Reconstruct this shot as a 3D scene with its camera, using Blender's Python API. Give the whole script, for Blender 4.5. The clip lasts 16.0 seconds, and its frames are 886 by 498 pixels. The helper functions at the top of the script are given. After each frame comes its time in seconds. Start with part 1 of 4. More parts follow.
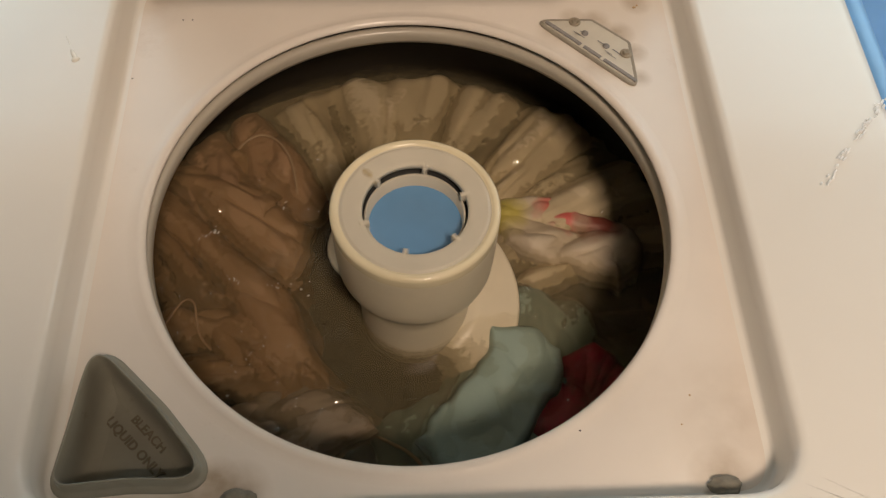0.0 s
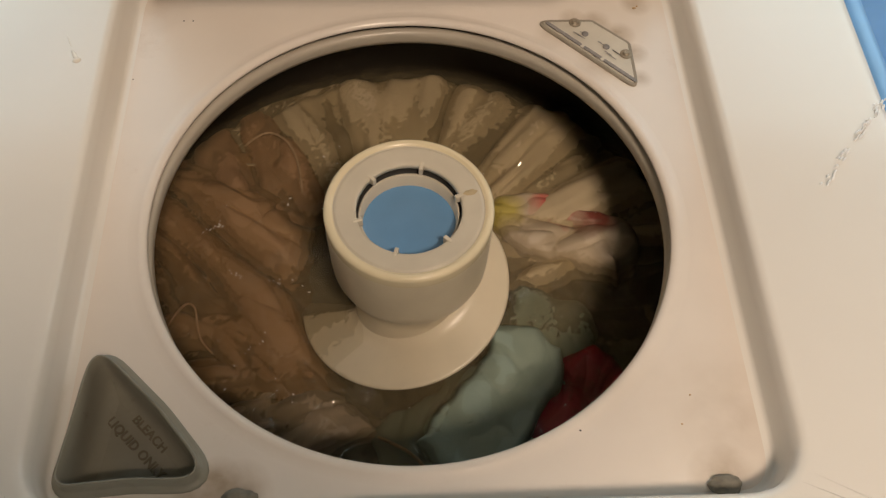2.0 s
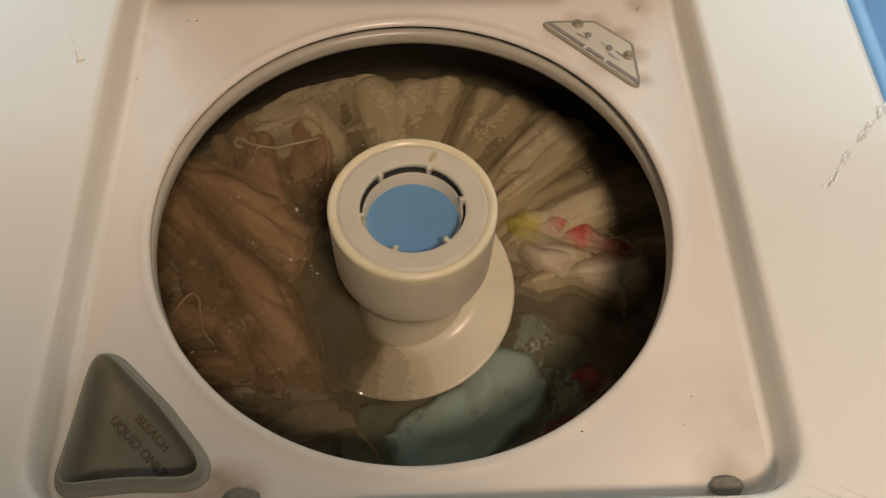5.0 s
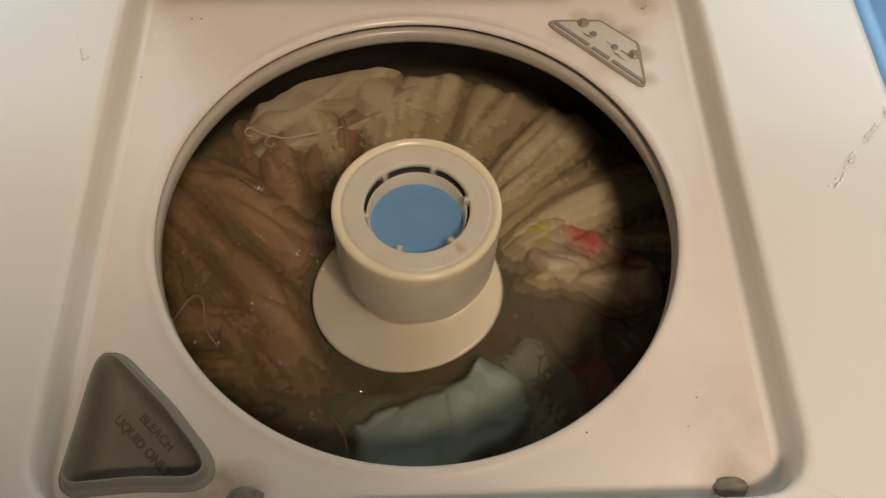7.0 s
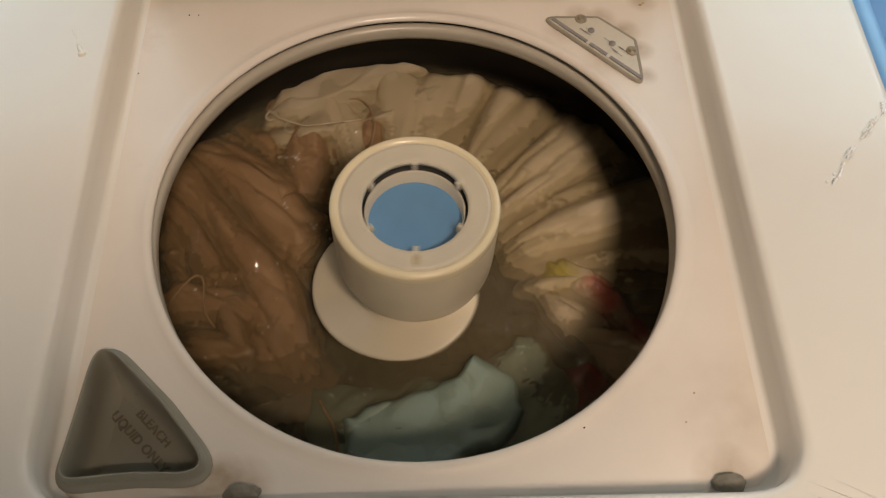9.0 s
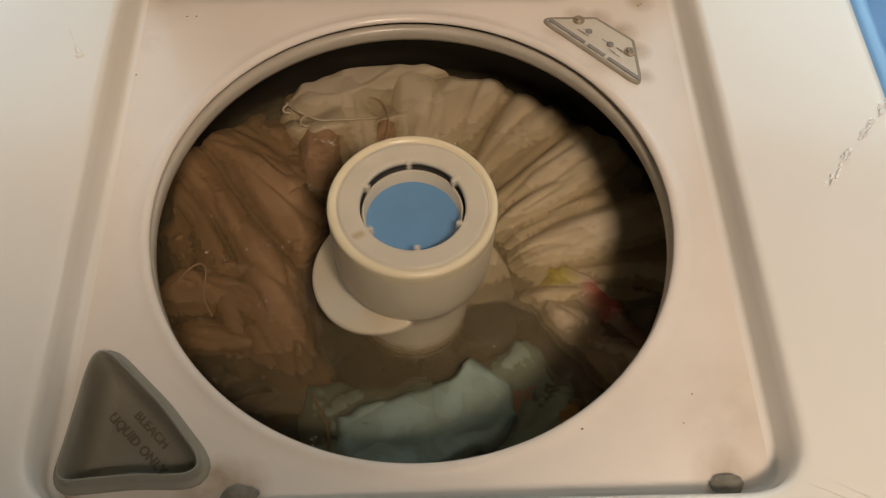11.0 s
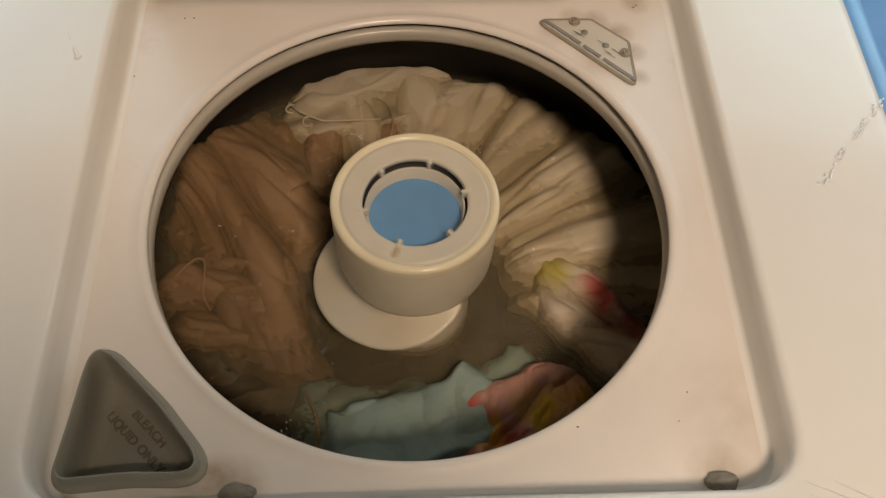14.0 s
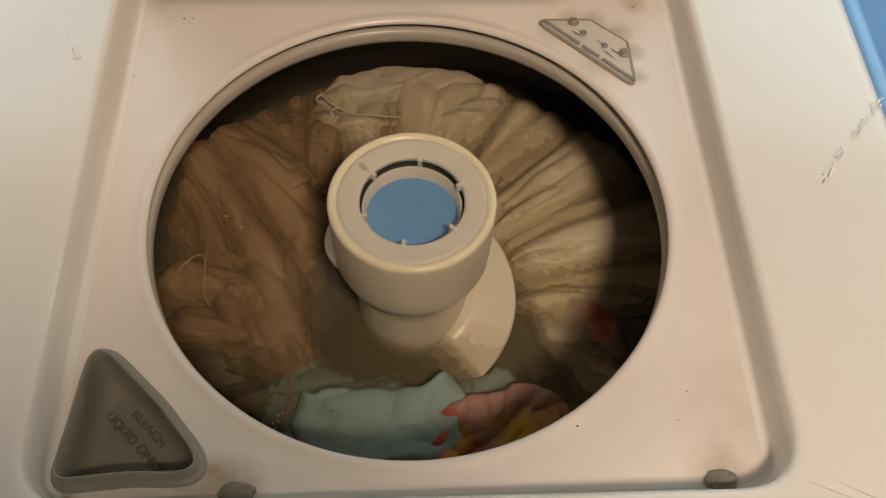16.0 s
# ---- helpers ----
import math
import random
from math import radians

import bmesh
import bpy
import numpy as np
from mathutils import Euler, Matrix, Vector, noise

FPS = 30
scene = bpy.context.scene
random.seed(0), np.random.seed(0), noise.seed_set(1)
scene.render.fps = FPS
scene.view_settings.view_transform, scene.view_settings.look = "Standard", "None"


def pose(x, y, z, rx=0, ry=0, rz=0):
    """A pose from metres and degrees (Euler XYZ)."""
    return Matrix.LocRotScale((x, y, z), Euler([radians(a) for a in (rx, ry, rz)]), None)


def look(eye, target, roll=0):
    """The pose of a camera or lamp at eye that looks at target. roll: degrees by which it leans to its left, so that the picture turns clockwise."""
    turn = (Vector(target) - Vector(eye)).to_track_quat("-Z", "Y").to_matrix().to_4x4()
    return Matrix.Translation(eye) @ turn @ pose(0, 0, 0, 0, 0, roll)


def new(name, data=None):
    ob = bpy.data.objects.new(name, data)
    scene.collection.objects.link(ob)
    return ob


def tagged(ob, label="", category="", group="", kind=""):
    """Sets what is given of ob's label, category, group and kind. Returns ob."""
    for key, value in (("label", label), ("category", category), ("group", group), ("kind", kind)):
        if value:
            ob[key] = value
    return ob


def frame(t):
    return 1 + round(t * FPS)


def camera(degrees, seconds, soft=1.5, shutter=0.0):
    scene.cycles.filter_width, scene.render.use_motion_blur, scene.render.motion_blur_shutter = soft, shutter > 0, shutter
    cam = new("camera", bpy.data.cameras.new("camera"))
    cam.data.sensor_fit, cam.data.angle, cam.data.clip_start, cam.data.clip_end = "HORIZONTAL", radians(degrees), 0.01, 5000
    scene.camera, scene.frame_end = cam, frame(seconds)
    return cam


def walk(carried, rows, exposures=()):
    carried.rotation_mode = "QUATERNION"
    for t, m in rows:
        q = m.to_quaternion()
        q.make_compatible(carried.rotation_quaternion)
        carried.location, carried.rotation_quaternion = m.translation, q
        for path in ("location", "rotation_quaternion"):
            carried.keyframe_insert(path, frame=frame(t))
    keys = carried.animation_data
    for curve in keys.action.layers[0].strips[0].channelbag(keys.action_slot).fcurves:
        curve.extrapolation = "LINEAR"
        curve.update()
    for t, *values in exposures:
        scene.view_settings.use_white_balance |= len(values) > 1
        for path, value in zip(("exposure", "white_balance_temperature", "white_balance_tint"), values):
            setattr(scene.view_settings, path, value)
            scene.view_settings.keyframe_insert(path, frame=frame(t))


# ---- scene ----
Z0 = 0.90          # height of the tub cover over the floor
SECONDS = 16.0

# ---- camera: seconds, pitch below the horizon, heading, roll, place over the tub cover ----
PATH = [(0, 58.769, 4.623, 2.966, -0.0041, -0.3329, 0.5022),
        (0.5, 58.755, 4.730, 3.050, -0.0052, -0.3340, 0.5036),
        (1, 58.619, 4.664, 2.967, -0.0055, -0.3361, 0.5044),
        (1.5, 58.663, 4.565, 2.866, -0.0047, -0.3357, 0.5037),
        (2, 58.691, 4.632, 2.935, -0.0046, -0.3339, 0.5027),
        (2.5, 58.681, 4.647, 2.941, -0.0044, -0.3326, 0.5014),
        (3, 58.654, 4.621, 2.924, -0.0043, -0.3326, 0.5009),
        (3.5, 58.684, 4.506, 2.854, -0.0035, -0.3327, 0.5023),
        (4, 58.731, 4.366, 2.820, -0.0034, -0.3331, 0.5047),
        (6.5, 58.738, 4.299, 2.996, -0.0065, -0.3339, 0.5018),
        (7, 58.950, 4.116, 2.890, -0.0063, -0.3314, 0.5037),
        (7.5, 58.950, 4.116, 2.890, -0.0063, -0.3314, 0.5037),
        (8, 59.011, 4.227, 2.987, -0.0059, -0.3316, 0.5031),
        (8.5, 58.965, 4.220, 2.979, -0.0056, -0.3332, 0.5021),
        (9, 58.940, 4.295, 3.006, -0.0056, -0.3335, 0.5019),
        (11.5, 58.938, 4.390, 3.020, -0.0038, -0.3328, 0.5025),
        (12, 58.915, 4.240, 2.830, -0.0028, -0.3336, 0.5014),
        (12.5, 58.877, 4.466, 3.040, -0.0036, -0.3332, 0.5011),
        (13, 58.839, 4.464, 3.038, -0.0036, -0.3331, 0.5012),
        (13.5, 58.795, 4.517, 3.082, -0.0032, -0.3348, 0.5035),
        (14, 58.680, 4.524, 3.074, -0.0034, -0.3369, 0.5035),
        (14.5, 58.692, 4.626, 3.187, -0.0037, -0.3365, 0.5035),
        (15, 58.676, 4.480, 3.000, -0.0028, -0.3368, 0.5029),
        (15.5, 58.598, 4.702, 3.204, -0.0042, -0.3374, 0.5028),
        (16, 58.531, 4.675, 3.159, -0.0040, -0.3385, 0.5028)]


def seat_camera(row):
    t, pitch, head, roll, x, y, z = row
    p, h = radians(pitch), radians(head)
    eye = Vector((x, y, z + Z0))
    way = Vector((math.sin(h) * math.cos(p), math.cos(h) * math.cos(p), -math.sin(p)))
    return t, look(eye, eye + way, roll)


cam = camera(52.4, SECONDS, soft=1.3, shutter=0.3)
walk(cam, [seat_camera(r) for r in PATH], exposures=[(0.0, 0.0), (16.0, 0.0)])

# ---- light ----
world = bpy.data.worlds.new("world")
scene.world = world
world.use_nodes = True
wn = world.node_tree
sky = wn.nodes.new("ShaderNodeTexSky")
sky.sky_type, sky.sun_disc = "NISHITA", False
sky.sun_elevation, sky.sun_rotation = radians(35), radians(200)
wn.links.new(sky.outputs["Color"], wn.nodes["Background"].inputs["Color"])
wn.nodes["Background"].inputs["Strength"].default_value = 0.12


def area_lamp(name, at, target, size, size_y, power, color):
    data = bpy.data.lights.new(name, "AREA")
    data.shape, data.size, data.size_y = "RECTANGLE", size, size_y
    data.energy, data.color = power, color
    ob = new(name, data)
    ob.matrix_world = look(at, target)
    return ob


CEILING_LAMP = (0.27, -0.95, 2.34)
area_lamp("ceiling_lamp_light", CEILING_LAMP, (0.27, -0.95, 0.0), 0.25, 0.25, 21.0, (1.0, 0.765, 0.575))
area_lamp("window_light", (0.20, 0.44, 1.24), (0.18, -0.6, 1.20), 1.50, 0.42, 4.0, (0.80, 0.98, 1.0))


# ---- materials ----
def material(name, color, rough=0.5, metal=0.0, spec=0.5, mottle=0.08, scale=30.0, grain=400.0, bump=0.05, dirt=None, coat=0.0):
    """Principled surface with variation at two scales, in metres."""
    m = bpy.data.materials.new(name)
    m.use_nodes = True
    nt = m.node_tree
    b = nt.nodes["Principled BSDF"]
    b.inputs["Metallic"].default_value = metal
    b.inputs["Specular IOR Level"].default_value = spec
    b.inputs["Coat Weight"].default_value = coat
    b.inputs["Coat Roughness"].default_value = 0.08
    co = nt.nodes.new("ShaderNodeTexCoord")
    n1 = nt.nodes.new("ShaderNodeTexNoise")
    n1.inputs["Scale"].default_value, n1.inputs["Detail"].default_value = scale, 6
    n2 = nt.nodes.new("ShaderNodeTexNoise")
    n2.inputs["Scale"].default_value, n2.inputs["Detail"].default_value = grain, 3
    for n in (n1, n2):
        nt.links.new(co.outputs["Object"], n.inputs["Vector"])
    ramp = nt.nodes.new("ShaderNodeMapRange")
    ramp.inputs["From Min"].default_value, ramp.inputs["From Max"].default_value = 0.3, 0.7
    ramp.inputs["To Min"].default_value, ramp.inputs["To Max"].default_value = 1 - mottle, 1 + mottle
    nt.links.new(n1.outputs["Fac"], ramp.inputs["Value"])
    mul = nt.nodes.new("ShaderNodeMix")
    mul.data_type, mul.blend_type = "RGBA", "MULTIPLY"
    mul.inputs[0].default_value = 1.0
    mul.inputs[6].default_value = (*color, 1)
    nt.links.new(ramp.outputs["Result"], mul.inputs[7])
    last = mul.outputs[2]
    if dirt:
        dcol, lo, hi, dscale, amount = dirt
        n3 = nt.nodes.new("ShaderNodeTexNoise")
        n3.inputs["Scale"].default_value, n3.inputs["Detail"].default_value = dscale, 8
        n3.inputs["Roughness"].default_value = 0.7
        nt.links.new(co.outputs["Object"], n3.inputs["Vector"])
        dr = nt.nodes.new("ShaderNodeMapRange")
        dr.inputs["From Min"].default_value, dr.inputs["From Max"].default_value = lo, hi
        dr.inputs["To Max"].default_value = amount
        nt.links.new(n3.outputs["Fac"], dr.inputs["Value"])
        mx = nt.nodes.new("ShaderNodeMix")
        mx.data_type = "RGBA"
        nt.links.new(dr.outputs["Result"], mx.inputs[0])
        nt.links.new(last, mx.inputs[6])
        mx.inputs[7].default_value = (*dcol, 1)
        last = mx.outputs[2]
    nt.links.new(last, b.inputs["Base Color"])
    rr = nt.nodes.new("ShaderNodeMapRange")
    rr.inputs["To Min"].default_value, rr.inputs["To Max"].default_value = max(0.02, rough - 0.06), min(1, rough + 0.06)
    nt.links.new(n1.outputs["Fac"], rr.inputs["Value"])
    nt.links.new(rr.outputs["Result"], b.inputs["Roughness"])
    if bump:
        bp = nt.nodes.new("ShaderNodeBump")
        bp.inputs["Strength"].default_value, bp.inputs["Distance"].default_value = bump, 0.001
        nt.links.new(n2.outputs["Fac"], bp.inputs["Height"])
        nt.links.new(bp.outputs["Normal"], b.inputs["Normal"])
    return m


ENAMEL = material("white_enamel", (0.82, 0.80, 0.76), 0.16, mottle=0.02, scale=9, grain=60, bump=0.04)
COVER = material("tub_cover_enamel", (0.80, 0.74, 0.68), 0.24, mottle=0.03, scale=14, grain=120, bump=0.05,
                 dirt=((0.42, 0.31, 0.2), 0.60, 0.80, 11.0, 0.35))


def grime(m, spots):
    """Brown grime in soft ragged patches: x, y, radius, amount."""
    nt = m.node_tree
    b = nt.nodes["Principled BSDF"]
    last = b.inputs["Base Color"].links[0].from_socket
    co = nt.nodes.new("ShaderNodeTexCoord")
    rag = nt.nodes.new("ShaderNodeTexNoise")
    rag.inputs["Scale"].default_value, rag.inputs["Detail"].default_value = 70.0, 6
    nt.links.new(co.outputs["Object"], rag.inputs["Vector"])
    for x, y, radius, amount in spots:
        dist = nt.nodes.new("ShaderNodeVectorMath")
        dist.operation = "DISTANCE"
        nt.links.new(co.outputs["Object"], dist.inputs[0])
        dist.inputs[1].default_value = (x, y, 0)
        dr = nt.nodes.new("ShaderNodeMapRange")
        dr.inputs["From Min"].default_value, dr.inputs["From Max"].default_value = radius, radius * 0.2
        dr.inputs["To Max"].default_value = amount * 2
        nt.links.new(dist.outputs["Value"], dr.inputs["Value"])
        mul = nt.nodes.new("ShaderNodeMath")
        mul.operation = "MULTIPLY"
        nt.links.new(dr.outputs["Result"], mul.inputs[0])
        nt.links.new(rag.outputs["Fac"], mul.inputs[1])
        mx = nt.nodes.new("ShaderNodeMix")
        mx.data_type = "RGBA"
        nt.links.new(mul.outputs[0], mx.inputs[0])
        nt.links.new(last, mx.inputs[6])
        mx.inputs[7].default_value = (0.34, 0.24, 0.14, 1)
        last = mx.outputs[2]
    nt.links.new(last, b.inputs["Base Color"])


grime(COVER, ((0.128, 0.177, 0.012, 0.45), (0.146, 0.174, 0.013, 0.50), (0.162, 0.160, 0.014, 0.50), (0.172, 0.140, 0.011, 0.50), (0.172, 0.115, 0.010, 0.45),
              (0.1116, 0.160, 0.016, 0.25), (0.140, 0.128, 0.018, 0.2), (-0.1116, -0.1782, 0.014, 0.6), (-0.122, -0.187, 0.016, 0.5), (-0.200, -0.190, 0.016, 0.6),
              (0.186, -0.146, 0.05, 0.16), (0.12, -0.12, 0.04, 0.10), (0.174, -0.186, 0.022, 0.45), (0.180, 0.193, 0.014, 0.5), (-0.099, -0.186, 0.02, 0.5), (-0.19, 0.19, 0.03, 0.15)))
RING = material("ring_plastic", (0.50, 0.46, 0.39), 0.3, mottle=0.05, scale=30, bump=0.03)
CREAM = material("cream_plastic", (0.76, 0.68, 0.52), 0.32, mottle=0.04, scale=35, grain=500, bump=0.03,
                 dirt=((0.5, 0.36, 0.16), 0.66, 0.85, 30.0, 0.3))
CREAM_RIM = material("cream_rim_plastic", (0.80, 0.71, 0.50), 0.25, mottle=0.04, scale=35, bump=0.02)
GREY_CREAM = material("grey_cream_plastic", (0.62, 0.57, 0.47), 0.4, mottle=0.05, scale=40, bump=0.04,
                      dirt=((0.4, 0.3, 0.18), 0.64, 0.8, 45.0, 0.35))
CUP_PLASTIC = material("grey_cup_plastic", (0.27, 0.26, 0.215), 0.42, mottle=0.07, scale=40, bump=0.06,
                       dirt=((0.14, 0.10, 0.06), 0.60, 0.78, 60.0, 0.6))
# raised words, browner and darker than the cup
CUP_WORD = material("grimy_grey_plastic", (0.17, 0.145, 0.105), 0.5, mottle=0.12, scale=90, bump=0.05)
SOFTENER = material("blue_softener", (0.145, 0.32, 0.57), 0.12, mottle=0.03, scale=60, bump=0.0, spec=0.5)
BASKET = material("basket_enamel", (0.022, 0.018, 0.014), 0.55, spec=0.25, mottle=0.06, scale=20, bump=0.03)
# near-black for painted gap shade, holes and dark specks
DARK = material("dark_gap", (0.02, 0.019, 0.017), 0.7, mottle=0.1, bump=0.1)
PLATE = material("rating_plate_metal", (0.66, 0.62, 0.54), 0.4, metal=0.0, mottle=0.06, scale=60, bump=0.05,
                 dirt=((0.36, 0.26, 0.15), 0.58, 0.8, 50.0, 0.45))
PRINT = material("grey_print", (0.26, 0.25, 0.25), 0.5, mottle=0.1, scale=200, bump=0.0)
PLATE_EDGE = material("plate_gasket", (0.30, 0.27, 0.22), 0.5, mottle=0.1, scale=90, bump=0.1)
SCREW = material("screw_metal", (0.36, 0.31, 0.24), 0.4, metal=0.6, mottle=0.15, scale=150, bump=0.1)
RUBBER = material("worn_rubber", (0.22, 0.20, 0.16), 0.75, mottle=0.25, scale=120, grain=300, bump=0.5)
STAIN = material("rust_stain", (0.45, 0.30, 0.15), 0.6, mottle=0.2, scale=120, bump=0.0)
RESIDUE = material("soap_residue", (0.55, 0.45, 0.28), 0.6, mottle=0.2, scale=150, bump=0.1)
GLINT_BUMP = material("glossy_drip", (0.92, 0.90, 0.84), 0.06, mottle=0.02, bump=0.0)
# white for flecks that stand in for the lamp's glints on the water
GLINT_FLECK = material("soap_suds", (0.92, 0.90, 0.84), 0.08, mottle=0.02, bump=0.0)
PAINTED_GLINT = material("dried_soap", (0.90, 0.90, 0.90), 0.35, mottle=0.1, scale=200, bump=0.2)
WALL = material("wall_paint", (0.36, 0.33, 0.28), 0.8, mottle=0.03, scale=4, grain=200, bump=0.1)
CEIL = material("ceiling_paint", (0.48, 0.46, 0.42), 0.9, mottle=0.02, scale=4, grain=200, bump=0.1)
FLOOR = material("floor_vinyl", (0.36, 0.31, 0.26), 0.45, mottle=0.12, scale=8, bump=0.06)
TRIM = material("white_trim", (0.78, 0.77, 0.74), 0.4, mottle=0.03, scale=12, bump=0.03)
BIN = material("blue_plastic", (0.24, 0.50, 0.86), 0.3, mottle=0.05, scale=20, bump=0.04)
BLACK = material("black_plastic", (0.03, 0.03, 0.03), 0.4, mottle=0.1, bump=0.05)


def glowing(name, color, strength):
    m = bpy.data.materials.new(name)
    m.use_nodes = True
    b = m.node_tree.nodes["Principled BSDF"]
    b.inputs["Base Color"].default_value = (*color, 1)
    b.inputs["Emission Color"].default_value = (*color, 1)
    b.inputs["Emission Strength"].default_value = strength
    return m


LAMP_GLOW = glowing("lamp_diffuser", (1.0, 0.82, 0.6), 6.0)


def glass_material():
    m = bpy.data.materials.new("window_glass")
    m.use_nodes = True
    nt = m.node_tree
    b = nt.nodes["Principled BSDF"]
    b.inputs["Transmission Weight"].default_value = 1.0
    b.inputs["Roughness"].default_value = 0.02
    return m


GLASS = glass_material()


def cloth_material(name, color, color2, prints=(), weave=1400.0):
    """Wet cloth: a mottled weave, with printed patches (x, y, radius, colour) where it has any."""
    m = bpy.data.materials.new(name)
    m.use_nodes = True
    nt = m.node_tree
    b = nt.nodes["Principled BSDF"]
    co = nt.nodes.new("ShaderNodeTexCoord")
    n1 = nt.nodes.new("ShaderNodeTexNoise")
    n1.inputs["Scale"].default_value, n1.inputs["Detail"].default_value = 26.0, 7
    n2 = nt.nodes.new("ShaderNodeTexNoise")
    n2.inputs["Scale"].default_value, n2.inputs["Detail"].default_value = weave, 2
    for n in (n1, n2):
        nt.links.new(co.outputs["Object"], n.inputs["Vector"])
    mr = nt.nodes.new("ShaderNodeMapRange")
    mr.inputs["From Min"].default_value, mr.inputs["From Max"].default_value = 0.2, 0.8
    nt.links.new(n1.outputs["Fac"], mr.inputs["Value"])
    mx = nt.nodes.new("ShaderNodeMix")
    mx.data_type = "RGBA"
    mx.inputs[6].default_value, mx.inputs[7].default_value = (*color, 1), (*color2, 1)
    nt.links.new(mr.outputs["Result"], mx.inputs[0])
    last = mx.outputs[2]
    for x, y, radius, c in prints:
        warp = nt.nodes.new("ShaderNodeTexNoise")
        warp.inputs["Scale"].default_value = 45.0
        nt.links.new(co.outputs["Object"], warp.inputs["Vector"])
        add = nt.nodes.new("ShaderNodeVectorMath")
        add.operation = "MULTIPLY_ADD"
        nt.links.new(warp.outputs["Color"], add.inputs[0])
        add.inputs[1].default_value = (0.03, 0.03, 0.0)
        nt.links.new(co.outputs["Object"], add.inputs[2])
        flat = nt.nodes.new("ShaderNodeVectorMath")
        flat.operation = "MULTIPLY"
        nt.links.new(add.outputs[0], flat.inputs[0])
        flat.inputs[1].default_value = (1, 1, 0)
        dist = nt.nodes.new("ShaderNodeVectorMath")
        dist.operation = "DISTANCE"
        nt.links.new(flat.outputs[0], dist.inputs[0])
        dist.inputs[1].default_value = (x + 0.015, y + 0.015, 0)
        dr = nt.nodes.new("ShaderNodeMapRange")
        dr.inputs["From Min"].default_value, dr.inputs["From Max"].default_value = radius * 1.15, radius * 0.35
        nt.links.new(dist.outputs["Value"], dr.inputs["Value"])
        pm = nt.nodes.new("ShaderNodeMix")
        pm.data_type = "RGBA"
        nt.links.new(dr.outputs["Result"], pm.inputs[0])
        nt.links.new(last, pm.inputs[6])
        pm.inputs[7].default_value = (*c, 1)
        last = pm.outputs[2]
    nt.links.new(last, b.inputs["Base Color"])
    b.inputs["Roughness"].default_value = 0.62
    b.inputs["Specular IOR Level"].default_value = 0.3
    b.inputs["Coat Weight"].default_value = 0.2
    b.inputs["Coat Roughness"].default_value = 0.3
    bp = nt.nodes.new("ShaderNodeBump")
    bp.inputs["Strength"].default_value, bp.inputs["Distance"].default_value = 0.35, 0.0008
    nt.links.new(n2.outputs["Fac"], bp.inputs["Height"])
    n3 = nt.nodes.new("ShaderNodeTexNoise")
    n3.inputs["Scale"].default_value, n3.inputs["Detail"].default_value, n3.inputs["Distortion"].default_value = 42.0, 3, 1.2
    nt.links.new(co.outputs["Object"], n3.inputs["Vector"])
    wr = nt.nodes.new("ShaderNodeBump")
    wr.inputs["Strength"].default_value, wr.inputs["Distance"].default_value = 0.25, 0.005
    nt.links.new(n3.outputs["Fac"], wr.inputs["Height"])
    nt.links.new(bp.outputs["Normal"], wr.inputs["Normal"])
    nt.links.new(wr.outputs["Normal"], b.inputs["Normal"])
    return m


